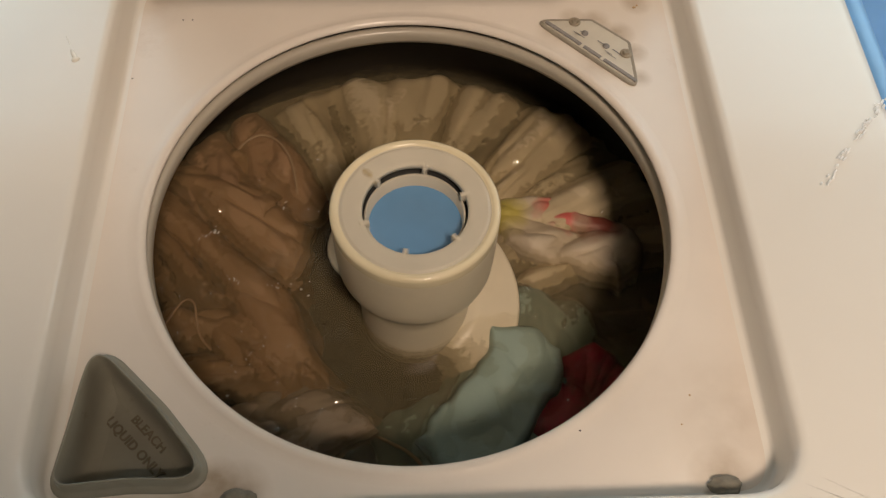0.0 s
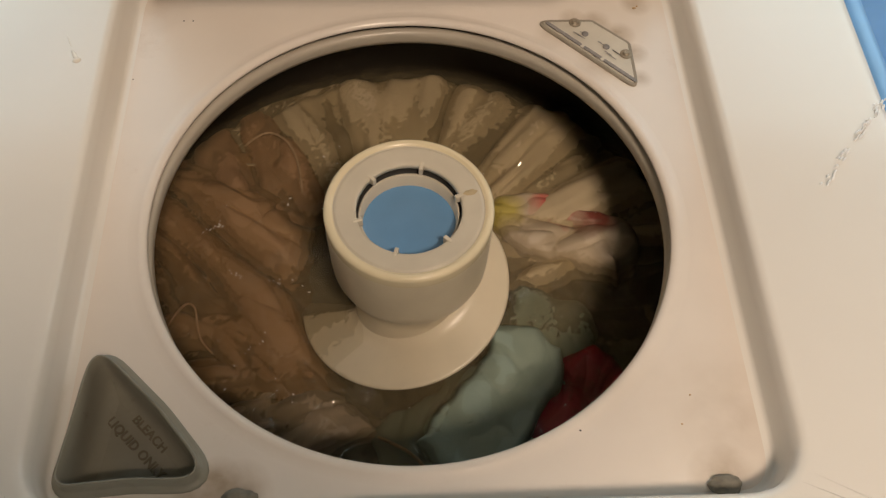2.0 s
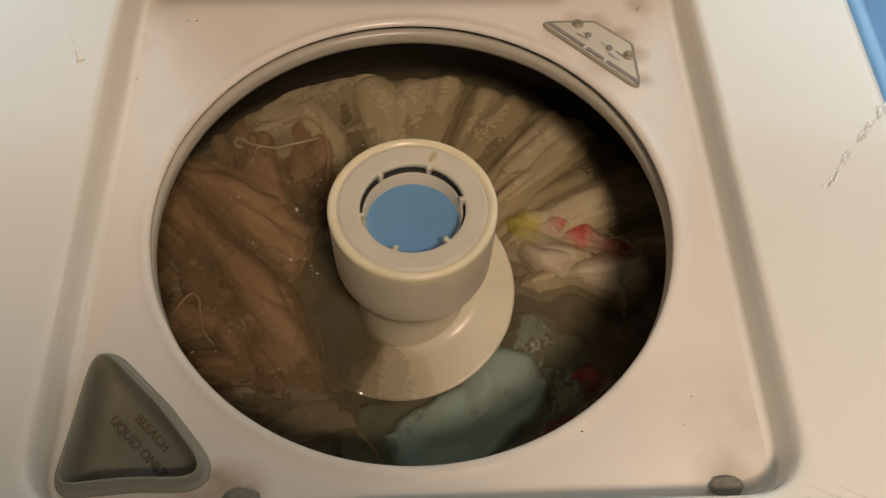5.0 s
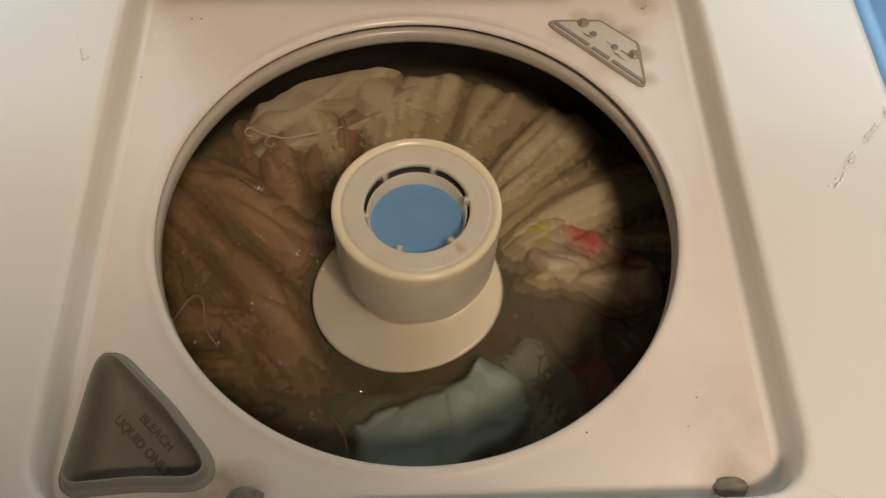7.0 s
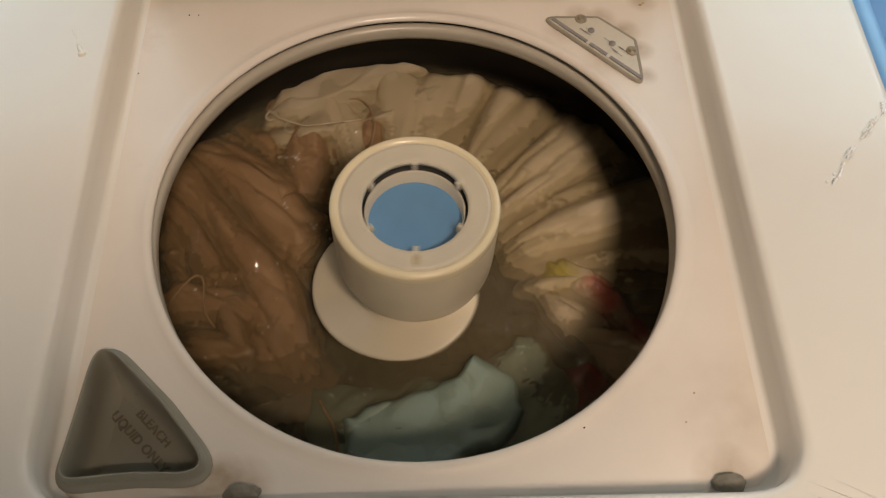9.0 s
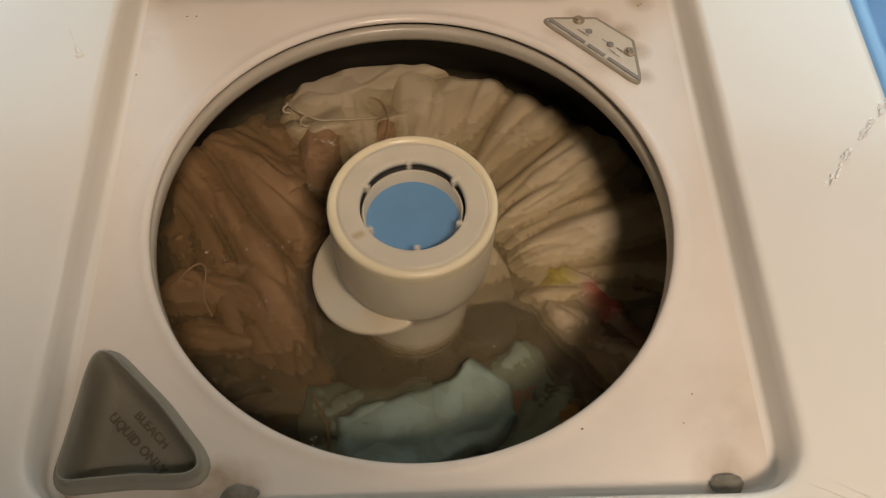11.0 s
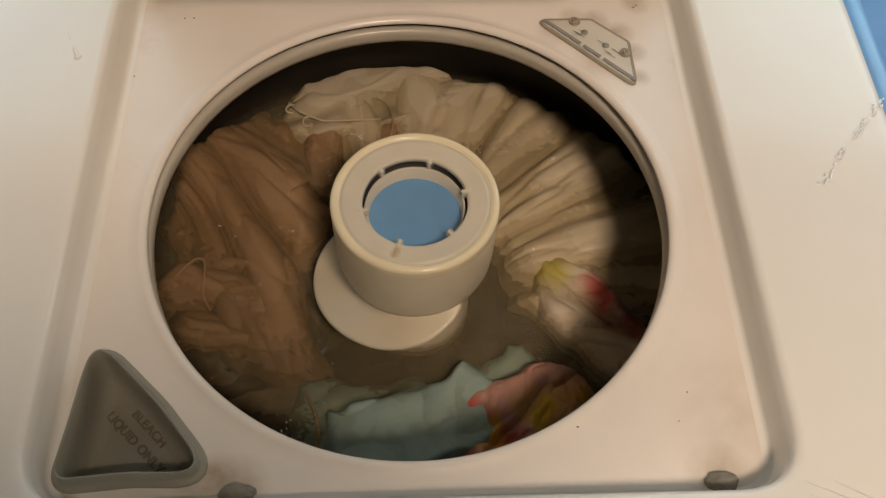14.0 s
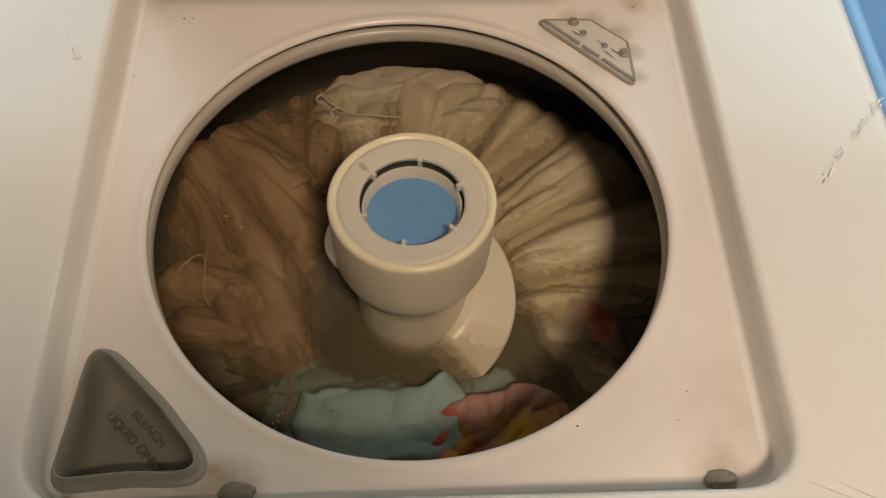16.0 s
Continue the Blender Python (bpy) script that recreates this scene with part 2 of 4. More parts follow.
def water_material():
    """Murky wash water: mostly clear, some suspended dirt, a mirror skin."""
    m = bpy.data.materials.new("wash_water")
    m.use_nodes = True
    nt = m.node_tree
    nt.nodes.remove(nt.nodes["Principled BSDF"])
    out = nt.nodes["Material Output"]
    co = nt.nodes.new("ShaderNodeTexCoord")
    noise1 = nt.nodes.new("ShaderNodeTexNoise")
    noise1.inputs["Scale"].default_value, noise1.inputs["Detail"].default_value = 7.0, 5
    nt.links.new(co.outputs["Object"], noise1.inputs["Vector"])
    murk = nt.nodes.new("ShaderNodeMapRange")
    murk.inputs["From Min"].default_value, murk.inputs["From Max"].default_value = 0.3, 0.7
    murk.inputs["To Min"].default_value, murk.inputs["To Max"].default_value = 0.0, 0.07
    nt.links.new(noise1.outputs["Fac"], murk.inputs["Value"])
    clear = nt.nodes.new("ShaderNodeBsdfTransparent")
    clear.inputs["Color"].default_value = (0.975, 0.965, 0.935, 1)
    dirt = nt.nodes.new("ShaderNodeBsdfDiffuse")
    dirt.inputs["Color"].default_value = (0.26, 0.22, 0.14, 1)
    mix = nt.nodes.new("ShaderNodeMixShader")
    nt.links.new(murk.outputs["Result"], mix.inputs[0])
    nt.links.new(clear.outputs[0], mix.inputs[1])
    nt.links.new(dirt.outputs[0], mix.inputs[2])
    gloss = nt.nodes.new("ShaderNodeBsdfGlossy")
    gloss.inputs["Roughness"].default_value = 0.03
    facing = nt.nodes.new("ShaderNodeLayerWeight")
    facing.inputs["Blend"].default_value = 0.5
    rise = nt.nodes.new("ShaderNodeMath")
    rise.operation = "POWER"
    rise.inputs[1].default_value = 5.0
    nt.links.new(facing.outputs["Facing"], rise.inputs[0])
    fres = nt.nodes.new("ShaderNodeMath")
    fres.operation = "MULTIPLY_ADD"
    fres.inputs[1].default_value, fres.inputs[2].default_value = 0.97, 0.03
    nt.links.new(rise.outputs[0], fres.inputs[0])
    rip = nt.nodes.new("ShaderNodeTexNoise")
    rip.inputs["Scale"].default_value, rip.inputs["Detail"].default_value = 120.0, 2
    nt.links.new(co.outputs["Object"], rip.inputs["Vector"])
    where = nt.nodes.new("ShaderNodeTexNoise")
    where.inputs["Scale"].default_value, where.inputs["Detail"].default_value = 24.0, 2
    nt.links.new(co.outputs["Object"], where.inputs["Vector"])
    calm = nt.nodes.new("ShaderNodeMapRange")
    calm.inputs["From Min"].default_value, calm.inputs["From Max"].default_value = 0.56, 0.72
    nt.links.new(where.outputs["Fac"], calm.inputs["Value"])
    steep = nt.nodes.new("ShaderNodeMath")
    steep.operation = "MULTIPLY"
    nt.links.new(rip.outputs["Fac"], steep.inputs[0])
    nt.links.new(calm.outputs["Result"], steep.inputs[1])
    bp = nt.nodes.new("ShaderNodeBump")
    bp.inputs["Strength"].default_value, bp.inputs["Distance"].default_value = 1.0, 0.0016
    nt.links.new(steep.outputs[0], bp.inputs["Height"])
    nt.links.new(bp.outputs["Normal"], gloss.inputs["Normal"])
    nt.links.new(bp.outputs["Normal"], facing.inputs["Normal"])
    top = nt.nodes.new("ShaderNodeMixShader")
    nt.links.new(fres.outputs[0], top.inputs[0])
    nt.links.new(mix.outputs[0], top.inputs[1])
    nt.links.new(gloss.outputs[0], top.inputs[2])
    nt.links.new(top.outputs[0], out.inputs["Surface"])
    return m


def murk_material(name, tint, color, share):
    m = bpy.data.materials.new(name)
    m.use_nodes = True
    nt = m.node_tree
    nt.nodes.remove(nt.nodes["Principled BSDF"])
    clear = nt.nodes.new("ShaderNodeBsdfTransparent")
    clear.inputs["Color"].default_value = (*tint, 1)
    dirt = nt.nodes.new("ShaderNodeBsdfDiffuse")
    dirt.inputs["Color"].default_value = (*color, 1)
    co = nt.nodes.new("ShaderNodeTexCoord")
    cloud = nt.nodes.new("ShaderNodeTexNoise")
    cloud.inputs["Scale"].default_value, cloud.inputs["Detail"].default_value = 14.0, 4
    nt.links.new(co.outputs["Object"], cloud.inputs["Vector"])
    mr = nt.nodes.new("ShaderNodeMapRange")
    mr.inputs["From Min"].default_value, mr.inputs["From Max"].default_value = 0.3, 0.7
    mr.inputs["To Min"].default_value, mr.inputs["To Max"].default_value = share * 0.6, share * 1.4
    nt.links.new(cloud.outputs["Fac"], mr.inputs["Value"])
    mix = nt.nodes.new("ShaderNodeMixShader")
    nt.links.new(mr.outputs["Result"], mix.inputs[0])
    nt.links.new(clear.outputs[0], mix.inputs[1])
    nt.links.new(dirt.outputs[0], mix.inputs[2])
    nt.links.new(mix.outputs[0], nt.nodes["Material Output"].inputs["Surface"])
    return m


WATER = water_material()
MURK_DEPTHS = (-0.0045, -0.0095, -0.0155, -0.0250)
MURKS = [murk_material("suspended_dirt", (0.97, 0.955, 0.92), (0.255, 0.222, 0.148), share) for share in (0.09, 0.18, 0.34, 0.60)]


# ---- mesh helpers ----
def mesh_from(name, verts, faces, mat, smooth=True):
    me = bpy.data.meshes.new(name)
    me.from_pydata(verts, [], faces)
    me.update()
    me.materials.append(mat)
    if smooth:
        for p in me.polygons:
            p.use_smooth = True
    return me


def thing(name, at=(0, 0, 0), **tags):
    return_ob = new(name)
    return_ob.location = at
    return tagged(return_ob, **tags)


def part(name, me, parent, label="", at=(0, 0, 0), edge=None):
    ob = new(name, me)
    ob.parent = parent
    ob.location = at
    if label:
        ob["label"] = label
    if edge:
        bv = ob.modifiers.new("bevel", "BEVEL")
        bv.width, bv.segments, bv.limit_method, bv.angle_limit = edge, 3, "ANGLE", radians(35)
    return ob


def lathe(name, profile, mat, steps=96, closed=False, a0=0.0, a1=2 * math.pi):
    """Turn a profile of (radius, height) round the upright axis."""
    full = a1 - a0 > 6.28
    cols = steps if full else steps + 1
    n = len(profile)
    verts, faces = [], []
    for i in range(cols):
        a = a0 + (a1 - a0) * i / steps
        c, s = math.cos(a), math.sin(a)
        verts += [(r * c, r * s, z) for r, z in profile]
    for i in range(steps):
        j = (i + 1) % cols
        for k in range(n if closed else n - 1):
            l = (k + 1) % n
            faces.append((i * n + k, j * n + k, j * n + l, i * n + l))
    return mesh_from(name, verts, faces, mat)


def arc_profile(cx, cz, r, a0, a1, n=6):
    return [(cx + r * math.cos(radians(a0 + (a1 - a0) * i / n)), cz + r * math.sin(radians(a0 + (a1 - a0) * i / n))) for i in range(n + 1)]


def box_mesh(name, lo, hi, mat):
    x0, y0, z0 = lo
    x1, y1, z1 = hi
    v = [(x0, y0, z0), (x1, y0, z0), (x1, y1, z0), (x0, y1, z0), (x0, y0, z1), (x1, y0, z1), (x1, y1, z1), (x0, y1, z1)]
    f = [(0, 3, 2, 1), (4, 5, 6, 7), (0, 1, 5, 4), (1, 2, 6, 5), (2, 3, 7, 6), (3, 0, 4, 7)]
    return mesh_from(name, v, f, mat, smooth=False)


def rounded(points, radius, n=6):
    """The outline of a polygon with round corners; radius: one for all, or one each."""
    out = []
    k = len(points)
    for i in range(k):
        p, a, b = Vector(points[i]), Vector(points[i - 1]), Vector(points[(i + 1) % k])
        r = radius[i] if isinstance(radius, (list, tuple)) else radius
        u, w = (a - p).normalized(), (b - p).normalized()
        half = u.angle(w) / 2
        d = r / math.tan(half)
        q0, q1 = p + u * d, p + w * d
        for j in range(n + 1):
            s = j / n
            out.append(tuple((1 - s) ** 2 * q0 + 2 * s * (1 - s) * p + s * s * q1))
    return out


def shells(name, rings, mat, cap_first=False, cap_last=False, smooth=True):
    """Skin between closed rings of equal length; each ring is a list of (x, y, z)."""
    n = len(rings[0])
    verts = [v for r in rings for v in r]
    faces = []
    for i in range(len(rings) - 1):
        for k in range(n):
            l = (k + 1) % n
            faces.append((i * n + k, i * n + l, (i + 1) * n + l, (i + 1) * n + k))
    if cap_first:
        faces.append(tuple(range(n - 1, -1, -1)))
    if cap_last:
        faces.append(tuple((len(rings) - 1) * n + k for k in range(n)))
    return mesh_from(name, verts, faces, mat, smooth)


def inset(outline, d):
    """Move a closed outline inwards by d (counter-clockwise outline)."""
    out = []
    n = len(outline)
    for i in range(n):
        a, p, b = Vector(outline[i - 1]), Vector(outline[i]), Vector(outline[(i + 1) % n])
        t = (b - a).normalized()
        out.append(tuple(p + Vector((-t.y, t.x)) * d))
    return out


# ---- room ----
ROOM_X0, ROOM_X1, ROOM_Y0, ROOM_Y1, ROOM_H = -1.3, 1.5, -1.9, 0.46, 2.4


def build_room():
    tagged(new("floor", box_mesh("floor", (ROOM_X0 - 0.1, ROOM_Y0 - 0.1, -0.1), (ROOM_X1 + 0.1, ROOM_Y1 + 0.1, 0.0), FLOOR)),
           "plain brown vinyl floor of the laundry room", "floor", kind="structure")
    tagged(new("ceiling", box_mesh("ceiling", (ROOM_X0 - 0.1, ROOM_Y0 - 0.1, ROOM_H), (ROOM_X1 + 0.1, ROOM_Y1 + 0.1, ROOM_H + 0.1), CEIL)),
           "plain white painted ceiling", "ceiling", kind="structure")
    for name, lo, hi in (
            ("wall_east", (ROOM_X1, ROOM_Y0 - 0.1, 0), (ROOM_X1 + 0.1, ROOM_Y1 + 0.1, ROOM_H)),
            ("wall_south", (ROOM_X0, ROOM_Y0 - 0.1, 0), (ROOM_X1, ROOM_Y0, ROOM_H)),
            ("wall_west", (ROOM_X0 - 0.1, ROOM_Y0 - 0.1, 0), (ROOM_X0, ROOM_Y1 + 0.1, ROOM_H))):
        tagged(new(name, box_mesh(name, lo, hi, WALL)), "plain cream painted wall", "wall", kind="structure")
    # unseen half-height wall, added to keep the lamp off the front left
    tagged(new("wall_partition", box_mesh("wall_partition", (ROOM_X0, -0.62, 0), (0.15, -0.56, 1.68), WALL)), "unseen partition added to shade the front left",
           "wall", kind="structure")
    # north wall, pierced by the window over the machine
    x0, x1, z0, z1 = -0.80, 1.00, 1.00, 1.50
    y0, y1 = ROOM_Y1, ROOM_Y1 + 0.1
    vs, fs = [], []
    for lo, hi in (((ROOM_X0, y0, 0), (x0, y1, ROOM_H)), ((x1, y0, 0), (ROOM_X1, y1, ROOM_H)), ((x0, y0, 0), (x1, y1, z0)), ((x0, y0, z1), (x1, y1, ROOM_H))):
        b = box_mesh("tmp", lo, hi, WALL)
        k = len(vs)
        vs += [tuple(v.co) for v in b.vertices]
        fs += [tuple(k + i for i in p.vertices) for p in b.polygons]
        bpy.data.meshes.remove(b)
    tagged(new("wall_north", mesh_from("wall_north", vs, fs, WALL, False)), "cream painted wall with a window opening", "wall", kind="structure")
    win = thing("window_1", (0, ROOM_Y1 + 0.06, 0), label="white framed window with daylight behind", category="window", kind="structure")
    for lo, hi in (((x0, -0.03, z0), (x1, 0.03, z0 + 0.04)), ((x0, -0.03, z1 - 0.04), (x1, 0.03, z1)),
                   ((x0, -0.03, z0 + 0.04), (x0 + 0.04, 0.03, z1 - 0.04)), ((x1 - 0.04, -0.03, z0 + 0.04), (x1, 0.03, z1 - 0.04))):
        part("window_frame", box_mesh("window_frame", lo, hi, TRIM), win, edge=0.004)
    pane = part("pane", box_mesh("pane", (x0 + 0.04, -0.004, z0 + 0.04), (x1 - 0.04, 0.004, z1 - 0.04), GLASS), win)
    pane.visible_shadow = False
    lamp = thing("ceiling_light", (CEILING_LAMP[0], CEILING_LAMP[1], ROOM_H), label="round ceiling light with a glowing warm diffuser",
                 category="ceiling light")
    part("base", lathe("base", [(0.0, -0.001), (0.17, -0.001), (0.17, -0.02), (0.155, -0.03)], TRIM, 48), lamp)
    part("diffuser", lathe("diffuser", [(0.155, -0.028), (0.14, -0.038), (0.13, -0.042), (0.0, -0.044)], LAMP_GLOW, 48), lamp)


# ---- washing machine ----
XR, XW = 0.2106, 0.2062          # half width of the recess, at its top and at the cover
YF, YFW = -0.2020, -0.1985       # front of the recess
YB, YBW = 0.2250, 0.2180         # back of the recess
TOP = 0.0300                     # top panel over the tub cover
HALF = 0.3330                    # half width of the cabinet
HOLE = 0.1730                    # opening in the tub cover
washer = None


def build_washer():
    global washer
    washer = thing("washing_machine", label="white top-loading washing machine with its lid open", category="washing machine")
    up = (0, 0, Z0)

    # top panel: outer edge rolled over, recess edge rounded
    outer = rounded([(-HALF, -0.262), (HALF, -0.262), (HALF, 0.36), (-HALF, 0.36)], 0.012, 8)
    inner = rounded([(-XR, YF), (XR, YF), (XR, YB), (-XR, YB)], 0.036, 8)
    foot = rounded([(-XW, YFW), (XW, YFW), (XW, YBW), (-XW, YBW)], 0.028, 8)

    def ring(outline, d, z):
        return [(x, y, z) for x, y in (inset(outline, d) if d else outline)]
    rings = [ring(outer, 0.0, -0.05), ring(outer, 0.0, TOP - 0.010), ring(outer, 0.0012, TOP - 0.0055), ring(outer, 0.0042, TOP - 0.0018),
             ring(outer, 0.010, TOP), ring(outer, 0.014, TOP), ring(inner, -0.006, TOP), ring(inner, -0.0025, TOP - 0.0006), ring(inner, 0.0, TOP - 0.003)]
    for s, z in ((0.25, 0.018), (0.5, 0.0095), (0.66, 0.0065), (0.80, 0.0038), (0.95, 0.0018)):
        rings.append([(a[0] + (b[0] - a[0]) * s, a[1] + (b[1] - a[1]) * s, z) for a, b in zip(inner, foot)])
    rings.append([(x, y, 0.0010) for x, y in inset(foot, 0.002)])
    rings.append([(x, y, 0.0010) for x, y in inset(foot, 0.007)])
    part("top_panel", shells("top_panel", rings, ENAMEL), washer, "glossy white enamel top with a sunken well", up)

    # tub cover: plate with the round opening and the hole for the bleach cup
    edge = inset(rounded([(-XW, YFW), (XW, YFW), (XW, YBW), (-XW, YBW)], 0.028, 8), 0.005)
    n = 160
    angles = [2 * math.pi * i / n for i in range(n)]
    bm = bmesh.new()
    for loop in (edge, [((HOLE + 0.0125) * math.cos(a), (HOLE + 0.0125) * math.sin(a)) for a in angles], cup_outline(-0.0005)):
        vs = [bm.verts.new((x, y, 0.0)) for x, y in loop]
        for i in range(len(vs)):
            bm.edges.new((vs[i - 1], vs[i]))
    bmesh.ops.triangle_fill(bm, use_beauty=True, use_dissolve=False, edges=list(bm.edges))
    bmesh.ops.recalc_face_normals(bm, faces=list(bm.faces))
    if sum(f.normal.z for f in bm.faces) < 0:
        bmesh.ops.reverse_faces(bm, faces=list(bm.faces))
    me = bpy.data.meshes.new("tub_cover")
    bm.to_mesh(me)
    bm.free()
    me.materials.append(COVER)
    part("tub_cover", me, washer, "pale enamel tub cover with brown dirt specks", (0, 0, Z0 + 0.0012))
    lip = [(HOLE + 0.0125, 0.0), (HOLE + 0.0085, 0.0002), (HOLE + 0.0065, 0.0010), (HOLE + 0.0045, 0.0015), (HOLE + 0.0022, 0.0011), (HOLE + 0.0006, -0.0003),
           (HOLE, -0.0018), (HOLE + 0.0008, -0.0034), (HOLE + 0.006, -0.0040), (HOLE + 0.03, -0.0040)]
    part("opening_lip", lathe("opening_lip", lip, COVER, 160), washer, "rounded lip of the tub opening", (0, 0, Z0 + 0.0012))

    # plastic tub ring under the cover, and the basket
    prof = [(0.190, -0.020), (0.1832, -0.0150), (0.1816, -0.0118)] + arc_profile(0.1776, -0.0132, 0.0046, 60, 180, 8) + [(0.1728, -0.0170), (0.1738, -0.0205), (0.179, -0.023)]
    part("tub_ring", lathe("tub_ring", prof, RING, 128), washer, "grey cream plastic balance ring", up)
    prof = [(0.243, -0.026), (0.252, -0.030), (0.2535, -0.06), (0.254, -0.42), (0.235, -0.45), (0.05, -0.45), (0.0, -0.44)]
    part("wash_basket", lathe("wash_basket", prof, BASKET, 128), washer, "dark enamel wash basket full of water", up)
    # near-black ring that paints the shade in the gap under the cover
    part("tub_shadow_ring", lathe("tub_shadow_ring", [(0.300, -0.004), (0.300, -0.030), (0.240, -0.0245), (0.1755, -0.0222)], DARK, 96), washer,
         "near-black ring painting the shade between cover and ring", up)
    # drain holes in the basket wall
    hole = lathe("drain_hole", [(0.0, 0.0015), (0.0032, 0.0015), (0.004, 0.0)], DARK, 10)
    for row in range(3):
        for k in range(40):
            a = radians(25 + 130 * (k + 0.5 * (row % 2)) / 40)
            ob = part("drain_hole", hole, washer)
            ob.matrix_local = Matrix.Translation((0.2525 * math.cos(a), 0.2525 * math.sin(a), Z0 - 0.058 - 0.020 * row)) @ \
                Matrix.Rotation(a, 4, "Z") @ Matrix.Rotation(radians(-90), 4, "Y")

    # cabinet body under the top
    for name, lo, hi in (("side_panel", (-HALF + 0.002, -0.255, 0.03), (-HALF + 0.012, 0.355, Z0 - 0.045)),
                         ("side_panel", (HALF - 0.012, -0.255, 0.03), (HALF - 0.002, 0.355, Z0 - 0.045)),
                         ("front_panel", (-HALF + 0.012, -0.258, 0.03), (HALF - 0.012, -0.248, Z0 - 0.045)),
                         ("back_panel", (-HALF + 0.012, 0.345, 0.03), (HALF - 0.012, 0.355, Z0 - 0.045))):
        part(name, box_mesh(name, lo, hi, ENAMEL), washer, edge=0.002)
    for x in (-0.30, 0.30):
        for y in (-0.22, 0.31):
            part("foot", lathe("foot", [(0.0, 0.0), (0.022, 0.0), (0.022, 0.012), (0.008, 0.014), (0.008, 0.045)], RUBBER, 20), washer, at=(x, y, 0))
    # console along the back
    cons = shells("console", [[(x, y, z) for y, z in ((0.285, TOP), (0.30, 0.12), (0.315, 0.135), (0.357, 0.135), (0.357, TOP))] for x in (-HALF + 0.004, HALF - 0.004)],
                  ENAMEL, True, True, smooth=False)
    part("console", cons, washer, "white control console along the back", up, edge=0.004)
    # raised lid, hinged at the back of the well
    lid = part("lid", shells("lid", [[(x, y, z) for x, y in ((-XR + 0.004, 0.2140), (XR - 0.004, 0.2140), (XR - 0.004, 0.2270), (-XR + 0.004, 0.2270))]
                                     for z in (0.008, 0.395)], ENAMEL, True, True, smooth=False), washer, "white enamel lid standing open", up, edge=0.004)
    lid.rotation_euler = (radians(-5), 0, 0)
    part("hinge_strip", box_mesh("hinge_strip", (-0.196, 0.1978, 0.0030), (0.120, 0.2125, 0.0085), BLACK), washer, "dark worn edge of the lid hinge", up, edge=0.0015)
    build_bleach_cup(up)
    build_plate(up)
    build_bumpers(up)
    build_marks(up)
    build_glints()


def cup_outline(grow):
    """Rounded triangle with sides drawn in a little."""
    pts = [(-0.1895, -0.0975), (-0.1945, -0.146), (-0.1993, -0.1830), (-0.158, -0.1796), (-0.1130, -0.1812), (-0.1480, -0.1385)]
    pts = list(pts)
    line = rounded(pts, [0.0098, 0.06, 0.0085, 0.10, 0.011, 0.10], 8)
    return inset(line, -grow)


def build_bleach_cup(up):
    def r(grow, z):
        return [(x, y, z) for x, y in cup_outline(grow)]
    rings = [r(0.0056, 0.0003), r(0.0054, 0.0012), r(0.0040, 0.0018), r(0.0022, 0.0020), r(0.0015, 0.0040), r(0.0010, 0.0105), r(0.0007, 0.0115), r(0.0001, 0.0117),
             r(-0.0005, 0.0108), r(-0.0010, -0.0040), r(-0.0022, -0.0140), r(-0.0042, -0.0190), r(-0.0075, -0.0220), r(-0.0110, -0.0232)]
    cup = part("bleach_dispenser", shells("bleach_dispenser", rings, CUP_PLASTIC), washer,
               "stained grey plastic bleach dispenser cup", (0, 0, Z0 + 0.0012))
    bm = bmesh.new()
    vs = [bm.verts.new((x, y, -0.0231)) for x, y in cup_outline(-0.0106)]
    for i in range(len(vs)):
        bm.edges.new((vs[i - 1], vs[i]))
    bmesh.ops.triangle_fill(bm, use_beauty=True, use_dissolve=False, edges=list(bm.edges))
    if sum(f.normal.z for f in bm.faces) < 0:
        bmesh.ops.reverse_faces(bm, faces=list(bm.faces))
    me = bpy.data.meshes.new("cup_floor")
    bm.to_mesh(me)
    bm.free()
    me.materials.append(CUP_PLASTIC)
    part("cup_floor", me, cup)
    for body, x, y in (("BLEACH", -0.1717, -0.1334), ("LIQUID", -0.1868, -0.1341), ("ONLY", -0.1661, -0.1550)):
        cu = bpy.data.curves.new("embossed_word", "FONT")
        cu.body, cu.size, cu.extrude = body, 0.0079, 0.0006
        cu.bevel_depth, cu.space_character = 0.00025, 1.05
        cu.materials.append(CUP_WORD)
        ob = part("embossed_word", cu, cup, "raised letters in the grey plastic")
        ob.location = (x, y, -0.0230)
        ob.rotation_euler = (0, 0, radians(-45.5))


